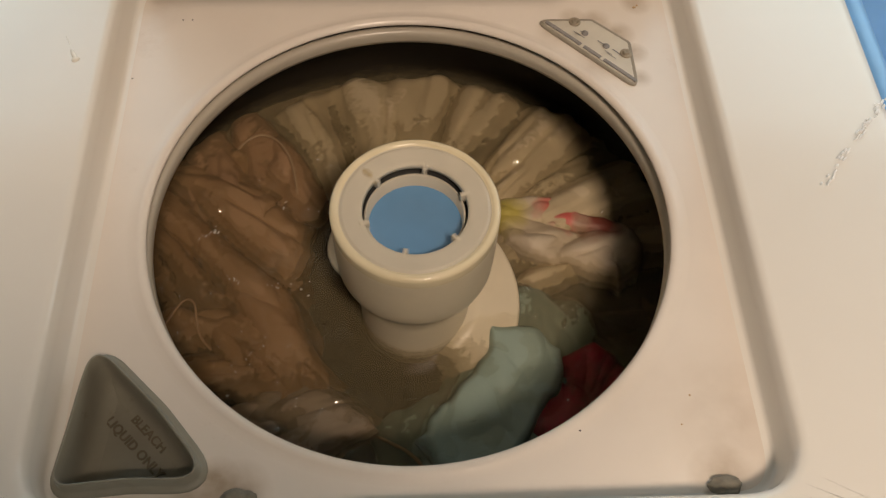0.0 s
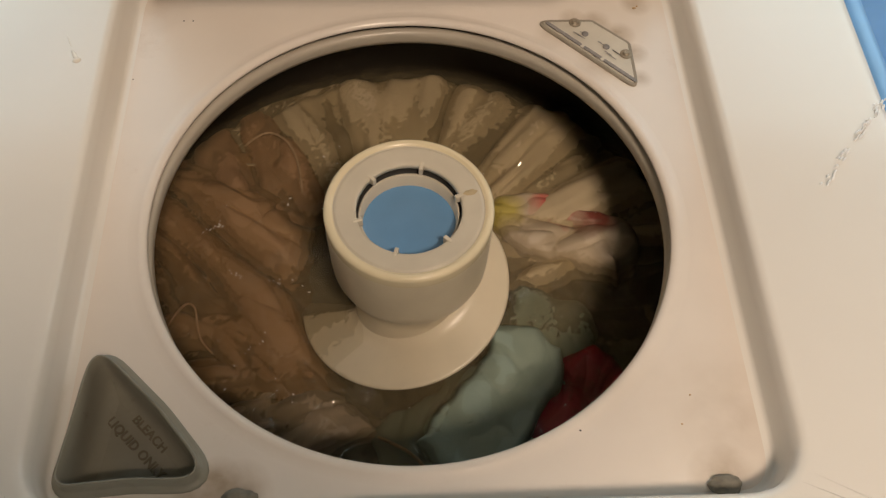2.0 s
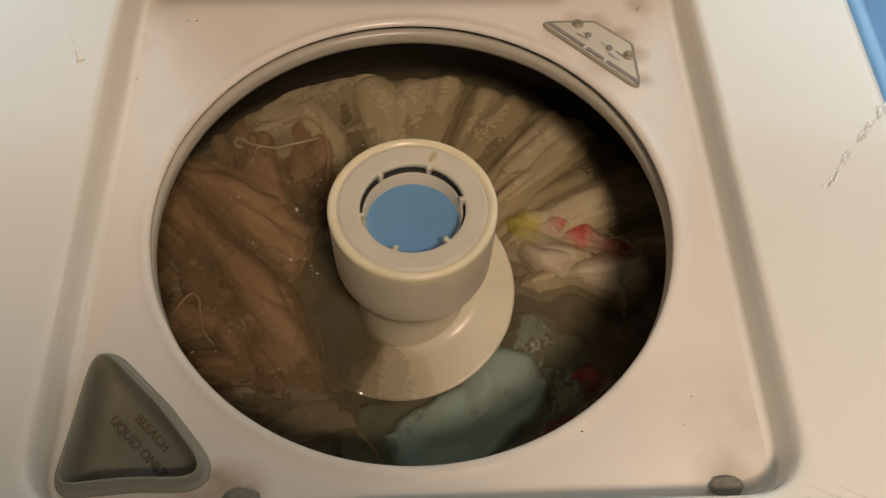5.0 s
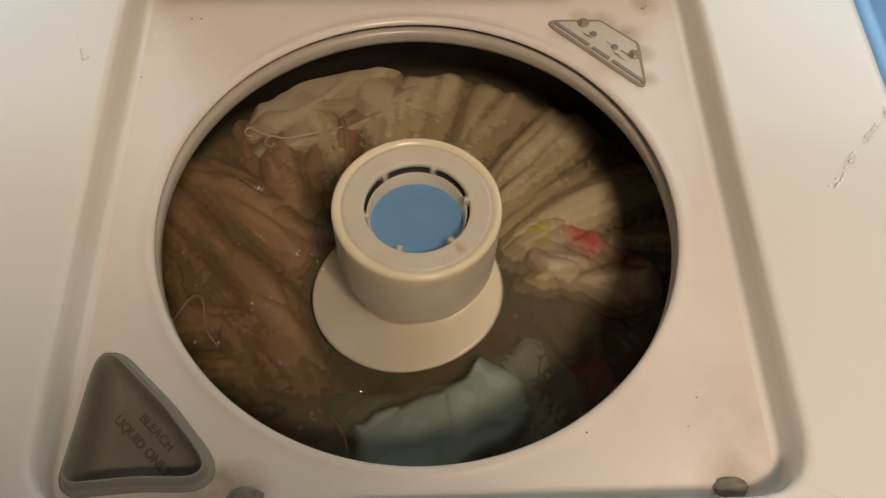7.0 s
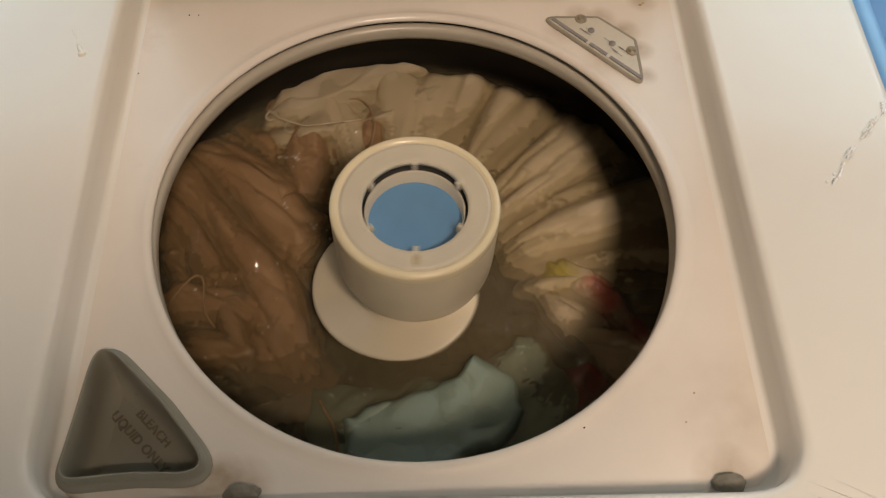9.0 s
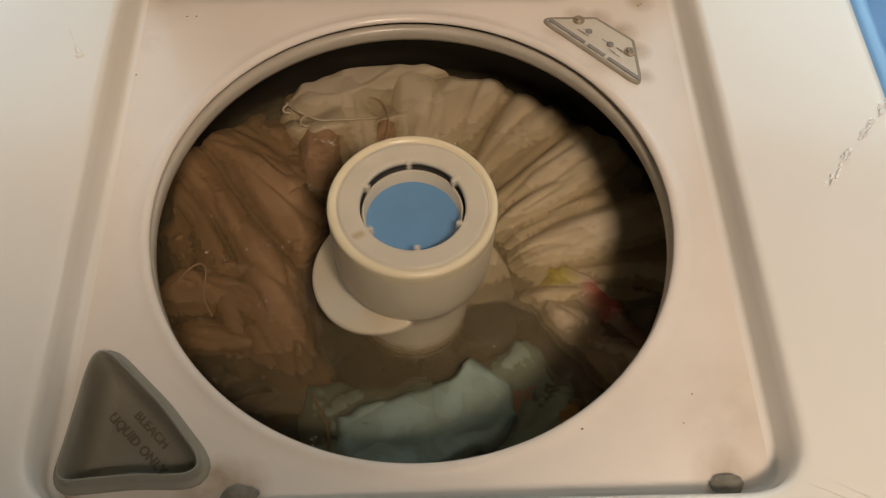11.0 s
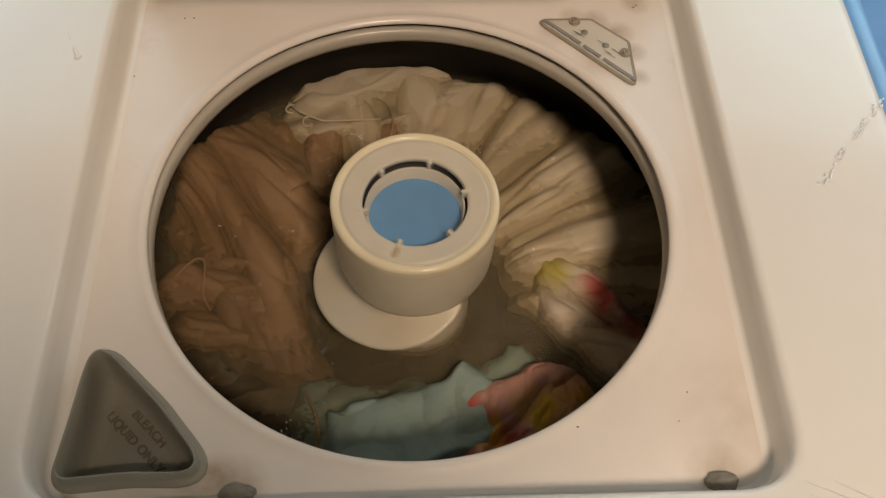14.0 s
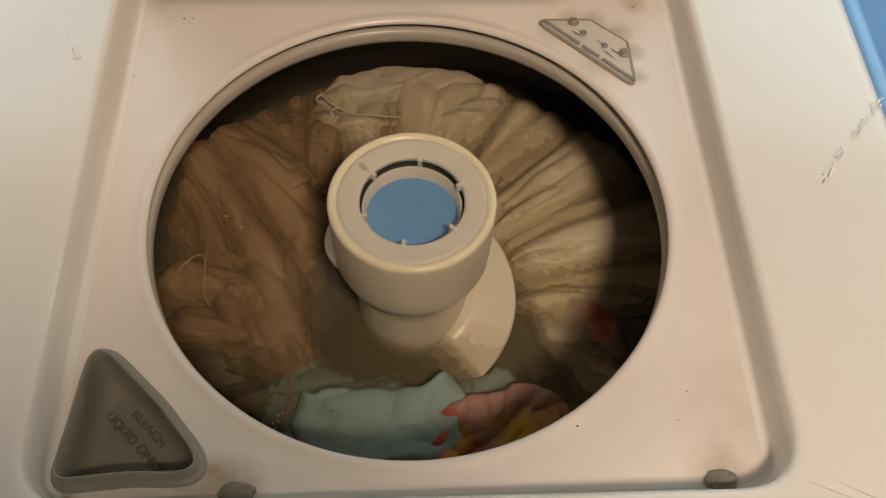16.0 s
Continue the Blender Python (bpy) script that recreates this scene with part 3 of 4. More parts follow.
def build_plate(up):
    line = rounded([(0.0960, 0.1745), (0.1695, 0.1010), (0.1695, 0.1500), (0.1430, 0.1745)], [0.006, 0.006, 0.006, 0.006], 5)

    def r(d, z):
        return [(x, y, z) for x, y in inset(line, d)]
    base = part("rating_plate", shells("rating_plate", [r(0, 0.0), r(0, 0.0012), r(0.0005, 0.0018), r(0.0015, 0.0019), r(0.0022, 0.0018)], PLATE_EDGE, cap_last=True), washer,
                "grey metal rating plate with worn print", (0, 0, Z0 + 0.0012))
    part("face", shells("face", [r(0.0023, 0.0010), r(0.0023, 0.0017), r(0.0030, 0.0020)], PLATE, cap_last=True), base, "worn pale metal face")
    u = Vector((0.7071, -0.7071))
    p0 = Vector((0.1070, 0.1712))
    for s, e in ((0.0, 0.034), (0.037, 0.053), (0.056, 0.086)):
        a, b = p0 + u * s, p0 + u * e
        w = Vector((0.7071, 0.7071)) * 0.0013
        vs = [(*(a - w), 0.0018), (*(b - w), 0.0018), (*(b + w), 0.0018), (*(a + w), 0.0018)]
        vs += [(x, y, 0.0027) for x, y, z in vs]
        part("printed_bar", mesh_from("printed_bar", vs, [(4, 5, 6, 7), (0, 1, 5, 4), (1, 2, 6, 5), (2, 3, 7, 6), (3, 0, 4, 7)], PRINT, False), base)
    for x, y in ((0.1355, 0.1585), (0.1500, 0.1450)):
        part("printed_mark", lathe("printed_mark", [(0.0, 0.0006), (0.0026, 0.0006), (0.0026, 0.0)], PRINT, 20), base, at=(x, y, 0.0021))
    rng = random.Random(4)
    for k in range(9):
        c = Vector((0.1255, 0.1640)) + u * rng.uniform(0.0, 0.045) + Vector((0.7071, 0.7071)) * rng.uniform(-0.002, 0.006)
        ln = rng.uniform(0.002, 0.006)
        a, b, w = c - u * ln, c + u * ln, Vector((0.7071, 0.7071)) * 0.00035
        part("printed_bar", mesh_from("printed_bar", [(*(a - w), 0.0026), (*(b - w), 0.0026), (*(b + w), 0.0026), (*(a + w), 0.0026)], [(0, 1, 2, 3)], PRINT, False), base)
    for x, y in ((0.1290, 0.1705), (0.1640, 0.1375)):
        part("screw", lathe("screw", [(0.0046, 0.0), (0.0044, 0.0010), (0.0036, 0.0012), (0.0030, 0.0009), (0.0027, 0.0018), (0.0020, 0.0029), (0.0010, 0.0024), (0.0, 0.0022)], SCREW, 24), base,
             "dull screw head in a notch", (x, y, 0.0018))


def build_bumpers(up):
    for k, (x, y) in enumerate(((0.1742, -0.1905), (-0.0989, -0.1900))):
        bm = bmesh.new()
        bmesh.ops.create_icosphere(bm, subdivisions=4, radius=1.0)
        for v in bm.verts:
            d = 1 + 0.22 * noise.noise(v.co * 1.7 + Vector((k * 5, 0, 0))) + 0.08 * noise.noise(v.co * 5)
            v.co = Vector((v.co.x * 0.0098 * d, v.co.y * 0.0055 * d, max(-0.003, v.co.z * 0.0052 * d)))
        me = bpy.data.meshes.new("lid_bumper")
        bm.to_mesh(me)
        bm.free()
        me.materials.append(RUBBER)
        for p in me.polygons:
            p.use_smooth = True
        part("lid_bumper", me, washer, "crumbling grey rubber lid bumper", (x, y, Z0 + 0.003))


def blot(name, x, y, rx, ry, mat, seed, z=0.0014, turn=0.0):
    rng = random.Random(seed)
    n = 22
    ring_o, ring_t = [], []
    for i in range(n):
        a = 2 * math.pi * i / n
        d = 1 + 0.45 * noise.noise(Vector((math.cos(a) * 1.5, math.sin(a) * 1.5, seed * 3.1)))
        px, py = rx * d * math.cos(a), ry * d * math.sin(a)
        c, s = math.cos(turn), math.sin(turn)
        ring_o.append((x + c * px - s * py, y + s * px + c * py, z - 0.0003))
        ring_t.append((x + 0.8 * (c * px - s * py), y + 0.8 * (s * px + c * py), z + 0.0001))
    return shells(name, [ring_o, ring_t], mat, cap_last=True)


def build_marks(up):
    """Specks of dirt on the cover."""
    spots = [(-0.1700, 0.1775, 0.0007), (-0.1630, 0.1775, 0.0007), (-0.2000, 0.1190, 0.0006), (0.0957, -0.1554, 0.0008), (0.1780, 0.1880, 0.0016),
             (0.1805, 0.1900, 0.0010), (0.1640, -0.1350, 0.0007), (0.1560, -0.1530, 0.0006), (-0.120, -0.1200, 0.0006)]
    for k, (x, y, r) in enumerate(spots):
        part("dirt_speck", blot("dirt_speck", x, y, r, r * 0.8, STAIN if k > 3 else DARK, k + 1), washer, "", up)


def build_glints():
    """A glossy bump that throws a glint and two streaks of painted glint on the top panel."""
    # pale glossy bumps, added to throw the lamp's glint at the left
    bm = bmesh.new()
    for k, (x, y, rx, ry, h, turn) in enumerate(((-0.2300, 0.1110, 0.0030, 0.0022, 0.0019, 30), (-0.2318, 0.1150, 0.0062, 0.0016, 0.0016, 118), (-0.2385, 0.1300, 0.0070, 0.0006, 0.0006, 115))):
        got = bmesh.ops.create_icosphere(bm, subdivisions=3, radius=1.0, matrix=pose(x, y, TOP, 0, 0, turn) @ Matrix.Diagonal((rx, ry, h, 1)))
    me = bpy.data.meshes.new("dried_drip")
    bm.to_mesh(me)
    bm.free()
    me.materials.append(GLINT_BUMP)
    for p in me.polygons:
        p.use_smooth = True
    part("dried_drip", me, washer, "pale glossy bump added to throw a glint on the enamel", (0, 0, Z0))
    # two streaks of white flecks paint the window's reflection on a dried drip
    rng = random.Random(77)
    vs, fs = [], []
    for k in range(46):
        far = k >= 32
        u = rng.random()
        x, y = (0.290 - 0.022 * u, 0.022 - 0.027 * u) if far else (0.327 - 0.030 * u, 0.066 - 0.036 * u)
        x, y = x + rng.gauss(0, 0.0016), y + rng.gauss(0, 0.0010)
        fleck = blot("tmp", x, y, rng.uniform(0.0010, 0.0034), rng.uniform(0.0004, 0.0010), PAINTED_GLINT, k + 20, z=TOP + 0.0007 + 0.00004 * k, turn=radians(50 + rng.uniform(-12, 12)))
        base = len(vs)
        vs += [tuple(v.co) for v in fleck.vertices]
        fs += [tuple(base + i for i in p.vertices) for p in fleck.polygons]
        bpy.data.meshes.remove(fleck)
    part("soap_smear", mesh_from("soap_smear", vs, fs, PAINTED_GLINT), washer, "pale flecks painting the window's glint on a dried drip", (0, 0, Z0))


# ---- agitator ----
AXIS = 0.004      # height of the cap's rim over the tub cover
agitator = None
VANE_R, VANE_TOP, VANE_DROP = 0.0710, -0.064, 0.113


def build_agitator():
    global agitator
    rim = [(0.0512, AXIS - 0.0015)] + arc_profile(0.0542, AXIS - 0.0032, 0.0032, 150, 0, 8) + [(0.0572, AXIS - 0.010)]
    body = [(0.0572, AXIS - 0.010), (0.0570, -0.028), (0.0566, -0.048), (0.0560, -0.058), (0.0540, -0.0650), (0.0505, -0.0695), (0.0460, -0.0722), (0.0425, -0.0735),
            (0.0425, -0.100), (0.0430, -0.16), (0.048, -0.25), (0.075, -0.38), (0.13, -0.43)]
    agitator = part("agitator", lathe("agitator", body, CREAM, 96), washer, "cream plastic agitator turning in the wash water", (0, 0, Z0))
    part("cap_rim", lathe("cap_rim", rim, CREAM_RIM, 96), agitator, "shiny yellowed cream rim")
    seat = [(0.0513, AXIS - 0.0016), (0.0508, AXIS - 0.0026), (0.0500, AXIS - 0.0012), (0.0480, AXIS - 0.0012), (0.0390, AXIS - 0.0022), (0.0366, AXIS - 0.0022),
            (0.0357, AXIS - 0.0030), (0.0355, AXIS - 0.0062), (0.0368, AXIS - 0.0066)]
    part("dispenser_ring", lathe("dispenser_ring", seat, GREY_CREAM, 96), agitator, "flat grey cream ring of the softener dispenser")
    part("dispenser_slot", lathe("dispenser_slot", [(0.0372, AXIS - 0.0060), (0.0378, AXIS - 0.0130), (0.0340, AXIS - 0.0132)], DARK, 72), agitator, "black slot round the cup")
    part("dispenser_cup", lathe("dispenser_cup", [(0.0350, AXIS - 0.0135), (0.0344, AXIS - 0.0105), (0.0336, AXIS - 0.0100), (0.0328, AXIS - 0.0108), (0.0312, -0.030), (0.028, -0.045), (0.0, -0.046)],
                                GREY_CREAM, 72), agitator, "grey cream softener cup")
    part("fabric_softener", lathe("fabric_softener", [(0.0, -0.0185), (0.020, -0.0185), (0.0305, -0.0183), (0.0322, -0.0178)], SOFTENER, 64), agitator,
         "milky blue liquid fabric softener")
    tab = box_mesh("tab", (0.0322, -0.0014, AXIS - 0.0085), (0.0392, 0.0014, AXIS - 0.0018), GREY_CREAM)
    for k in range(6):
        a = radians(60 * k)
        ob = part("tab", tab, agitator, edge=0.0006)
        ob.rotation_euler = (0, 0, a)
    # brownish stain on the ring, at the zero direction
    st = blot("softener_stain", 0.0435, 0.0, 0.0050, 0.0022, RESIDUE, 8, z=AXIS - 0.0013)
    part("softener_stain", st, agitator, "faint brown stain of dried softener")
    # helical vane: falls clockwise as seen from above
    n, verts, faces = 150, [], []
    for i in range(n + 1):
        s = i / n
        down = 330.0 * s
        a = radians(54.0 - down)
        z = VANE_TOP - VANE_DROP * down / 360.0 - 0.0006 * max(0.0, down - 245.0)
        w = min(1.0, down / 60.0)
        ro = 0.0555 + (VANE_R + 0.00006 * down - 0.0555) * w * (2 - w)
        c, sn = math.cos(a), math.sin(a)
        for r, dz in ((0.0415, 0.006), (0.046, 0.0022), (0.052, 0.0), (ro - 0.0025, -0.001), (ro - 0.0006, -0.0017), (ro, -0.003), (ro - 0.0008, -0.0045), (0.052, -0.0055), (0.0415, -0.008)):
            verts.append((r * c, r * sn, z + dz))
    m = 9
    for i in range(n):
        for k in range(m - 1):
            faces.append((i * m + k, i * m + k + 1, (i + 1) * m + k + 1, (i + 1) * m + k))
    faces.append(tuple(range(m - 1, -1, -1)))
    faces.append(tuple(n * m + k for k in range(m)))
    part("spiral_vane", mesh_from("spiral_vane", verts, faces, CREAM), agitator, "smooth cream spiral vane")


# ---- water and laundry ----
WZ = -0.1300
waters, laundry = [], []


def build_water():
    """The water's skin with soft swell and small sharp wavelets in loose clusters; ragged sheets of suspended dirt below it."""
    rng = np.random.RandomState(12)
    n = 540
    line = np.linspace(-0.2525, 0.2525, n)
    gx, gy = np.meshgrid(line, line, indexing="ij")
    gz = np.zeros_like(gx)
    for k in range(26):
        f, a, ph = rng.uniform(25, 190), rng.uniform(0, 6.28), rng.uniform(0, 6.28)
        gz += 0.040 / f / math.sqrt(26) * 2.2 * np.sin(f * (gx * math.cos(a) + gy * math.sin(a)) + ph)
    for c in range(160):
        cr, ca = rng.uniform(0.080, 0.235), rng.uniform(0, 2 * math.pi)
        for k in range(rng.randint(2, 7)):
            x, y = cr * math.cos(ca) + rng.normal(0, 0.009), cr * math.sin(ca) + rng.normal(0, 0.007)
            rx, ry, turn = rng.uniform(0.0030, 0.0085), rng.uniform(0.0022, 0.0042), rng.uniform(0, math.pi)
            u = ((gx - x) * math.cos(turn) + (gy - y) * math.sin(turn)) / rx
            v = (-(gx - x) * math.sin(turn) + (gy - y) * math.cos(turn)) / ry
            gz += ry * rng.uniform(0.6, 1.05) * np.exp(-(u * u + v * v))
    rr = np.hypot(gx, gy)
    quad = np.arange(n * n).reshape(n, n)
    q4 = np.stack([quad[:-1, :-1], quad[1:, :-1], quad[1:, 1:], quad[:-1, 1:]], -1).reshape(-1, 4)
    q4 = q4[((rr < 0.2515) & (rr > 0.034))[:-1, :-1].ravel()]
    w = new("water", mesh_from("water", np.stack([gx, gy, gz], -1).reshape(-1, 3).tolist(), q4.tolist(), WATER))
    tagged(w, "murky brown wash water with small ripples", "water", kind="structure")
    waters.append(w)
    w.location = (0, 0, Z0 + WZ)
    # suspended dirt: sheets with a rough grain, so that things fade into them
    m = 200
    line = np.linspace(-0.2525, 0.2525, m)
    px, py = np.meshgrid(line, line, indexing="ij")
    quad = np.arange(m * m).reshape(m, m)
    f4 = np.stack([quad[:-1, :-1], quad[1:, :-1], quad[1:, 1:], quad[:-1, 1:]], -1).reshape(-1, 4)
    pr = np.hypot(px, py)
    f4 = f4[((pr < 0.2500) & (pr > 0.034))[:-1, :-1].ravel()].tolist()
    for z, mat in zip(MURK_DEPTHS, MURKS):
        pz = z + 0.0014 * np.sin(37 * px + 90 * z) * np.sin(41 * py + 300 * z) + rng.uniform(-0.0017, 0.0017, px.shape)
        part("murk", mesh_from("murk", np.stack([px, py, pz], -1).reshape(-1, 3).tolist(), f4, mat), w, "suspended dirt in the water")
    # small white flecks that paint glints, drifting in loose clusters and a few short strings
    verts, faces = [], []
    for c in range(20):
        cr, ca, run = rng.uniform(0.090, 0.200), rng.uniform(0, 2 * math.pi), rng.uniform(0, math.pi)
        count = rng.randint(4, 11) if c % 4 == 0 else rng.randint(1, 3)
        for k in range(count):
            along, across = rng.normal(0, 0.0075), rng.normal(0, 0.0020)
            x = cr * math.cos(ca) + along * math.cos(run) - across * math.sin(run)
            y = cr * math.sin(ca) + along * math.sin(run) + across * math.cos(run)
            size, turn = rng.uniform(0.00022, 0.00050), run + rng.normal(0, 0.6)
            long = size * rng.uniform(1.0, 3.6)
            z = float(gz[min(n - 1, max(0, int((x + 0.2525) / 0.505 * (n - 1)))), min(n - 1, max(0, int((y + 0.2525) / 0.505 * (n - 1))))])
            base = len(verts)
            for shrink, up in ((1.0, -0.3), (0.95, 0.35), (0.55, 0.85)):
                for q in range(8):
                    u, v = shrink * long * math.cos(q * math.pi / 4), shrink * size * math.sin(q * math.pi / 4)
                    verts.append((x + u * math.cos(turn) - v * math.sin(turn), y + u * math.sin(turn) + v * math.cos(turn), z + up * size))
            verts.append((x, y, z + size))
            for q in range(8):
                p = (q + 1) % 8
                faces += [(base + q, base + p, base + 8 + p, base + 8 + q), (base + 8 + q, base + 8 + p, base + 16 + p, base + 16 + q),
                          (base + 16 + q, base + 16 + p, base + 24)]
    fleck_part = part("soap_suds", mesh_from("soap_suds", verts, faces, GLINT_FLECK), w, "tiny white flecks painting glints on the water")
    fleck_part["kind"] = "stuff"


def pleat(p, seed, sharp=0.62):
    """Soft crests that lean over thin creases, each of its own height; p counts the folds."""
    i = math.floor(p)
    f = p - i
    tall = 0.62 + 0.38 * math.sin(12.9 * (i + 1) + 4.1 * seed)
    return tall * math.sin(math.pi * f ** sharp) ** 0.75


def creased(along, across, f, stretch, seed):
    """Puffs of cloth between thin creases that branch and run along the folds: 0 in a crease, 1 on a crest."""
    n = noise.noise(Vector((along * f / stretch, across * f, seed))) + 0.30 * noise.noise(Vector((along * f / stretch * 2.1, across * f * 2.1, seed + 5)))
    return min(1.0, abs(n) * 2.6 + 0.02) ** 0.62


def folds(x, y, turn, f, stretch, seed, bend=0.0):
    """Creased folds that run at turn degrees across the tub, with finer ones on their flanks."""
    c, s = math.cos(radians(turn)), math.sin(radians(turn))
    p, q = c * x + s * y, c * y - s * x
    q += 0.016 * nz(x, y, 6, seed + 2) + bend * p * p
    return 0.80 * creased(p, q, f, stretch, seed) + 0.20 * creased(p, q, 2.4 * f, 0.7 * stretch, seed + 11)


def patch(cx, cy, turn, half_long, half_wide, bend=0.0, ease=0.22):
    """The plan of a cloth: a rounded rectangle round (cx, cy), its length at turn degrees, bent sideways."""
    c, s = math.cos(radians(turn)), math.sin(radians(turn))

    def plan(a, b):
        p = half_long * a * (1 - ease * b * b)
        q = half_wide * b * (1 - ease * a * a) + bend * a * a
        return cx + c * p - s * q, cy + s * p + c * q
    return plan


def sector(a0, a1, r0, r1):
    """The plan of a cloth spread over a sector of the tub."""
    def plan(a, b):
        t, r = radians(a0 + (a1 - a0) * (a + 1) / 2), r0 + (r1 - r0) * (b + 1) / 2
        return r * math.cos(t), r * math.sin(t)
    return plan


def garment(name, plan, fold, mat, label, seed, when=0.0, lift=-0.0068, drop=0.030, edge=0.42, na=120, nr=90, rag=0.008, inner=0.079, dip=0.016, category="laundry"):
    """A sheet of cloth over a plan of the tub. fold(a, b, x, y): height in metres for a, b from -1 to 1.
    Its ragged edge rolls over and sinks by drop; round the agitator, from inner outwards, it dips by dip. when: the time at which it lies so."""
    verts, faces = [], []
    for i in range(na + 1):
        for j in range(nr + 1):
            a, b = 2 * i / na - 1, 2 * j / nr - 1
            x, y = plan(a, b)
            far = max(abs(a), abs(b))
            wx, wy = nz(x, y, 22, seed * 7.7) + 0.4 * nz(x, y, 60, seed), nz(x, y, 22, seed * 3.1 + 40) + 0.4 * nz(x, y, 60, seed + 9)
            x, y = x + rag * wx * (0.4 + far), y + rag * wy * (0.4 + far)
            r = math.hypot(x, y)
            near = inner + 0.010 * nz(x / r * 0.06, y / r * 0.06, 60, seed)
            k = min(0.2512, near + (0.12 - near) / 0.07 * (max(r, 0.05) - 0.05) if r < 0.12 else r) / r
            x, y = x * k, y * k
            dive = min(1.0, max(0.0, (inner + 0.037 - r * k) / 0.036))
            e = min(1.0, (1 - far) / edge)
            roll = math.sqrt(max(0.0, 1 - (1 - e) ** 2))
            verts.append((x, y, lift + fold(a, b, x, y) * (0.3 + 0.7 * roll) - drop * (1 - roll) - dip * dive * dive))
    for i in range(na):
        for j in range(nr):
            q = i * (nr + 1) + j
            faces.append((q, q + nr + 1, q + nr + 2, q + 1))
    ob = new(name, mesh_from(name, verts, faces, mat))
    tagged(ob, label, category, "laundry in the wash")
    ob.location = (0, 0, Z0 + WZ)
    laundry.append((ob, when))
    return ob


def nz(x, y, f, s):
    return noise.noise(Vector((x * f, y * f, s)))


TAN = cloth_material("tan_cloth", (0.42, 0.268, 0.145), (0.355, 0.220, 0.116))
CREAM_CLOTH = cloth_material("cream_cloth", (0.70, 0.59, 0.41), (0.58, 0.485, 0.33))
PALE = cloth_material("pale_cloth", (0.58, 0.49, 0.345), (0.49, 0.41, 0.29))
GREY = cloth_material("grey_cloth", (0.24, 0.205, 0.155), (0.19, 0.16, 0.12))
PEACH = cloth_material("peach_cloth", (0.46, 0.29, 0.17), (0.40, 0.25, 0.15))
BEIGE = cloth_material("beige_cloth", (0.46, 0.37, 0.28), (0.40, 0.32, 0.24))
MINT = cloth_material("mint_cloth", (0.36, 0.46, 0.40), (0.29, 0.38, 0.335))
CRIMSON = cloth_material("crimson_cloth", (0.48, 0.016, 0.045), (0.36, 0.012, 0.032))
DARK_DEPTH = cloth_material("dark_cloth", (0.085, 0.062, 0.042), (0.055, 0.042, 0.03))
SEAM = cloth_material("seam_thread", (0.48, 0.34, 0.21), (0.42, 0.30, 0.19))
PRINTED = cloth_material("printed_cloth", (0.62, 0.53, 0.40), (0.54, 0.45, 0.34),
                         prints=((0.080, 0.086, 0.022, (0.55, 0.47, 0.12)), (0.127, 0.089, 0.020, (0.66, 0.13, 0.12)), (0.160, 0.078, 0.022, (0.26, 0.06, 0.045))))
FLORAL = cloth_material("floral_cloth", (0.60, 0.36, 0.27), (0.54, 0.26, 0.20),
                        prints=((0.043, -0.112, 0.032, (0.50, 0.05, 0.05)), (0.058, -0.092, 0.020, (0.55, 0.09, 0.07)), (0.112, -0.078, 0.022, (0.62, 0.38, 0.03)),
                                (0.074, -0.100, 0.014, (0.68, 0.36, 0.03)), (0.090, -0.108, 0.016, (0.34, 0.06, 0.05)), (0.142, -0.060, 0.024, (0.40, 0.20, 0.03))))


def tube(name, points, radius, mat, parent, label):
    """A rounded cord through points."""
    cu = bpy.data.curves.new(name, "CURVE")
    cu.dimensions, cu.bevel_depth, cu.bevel_resolution = "3D", radius, 3
    sp = cu.splines.new("NURBS")
    sp.points.add(len(points) - 1)
    for p, q in zip(sp.points, points):
        p.co = (*q, 1)
    sp.use_endpoint_u, sp.order_u = True, 3
    cu.materials.append(mat)
    ob = new(name, cu)
    ob.parent = parent
    ob["label"] = label
    return ob


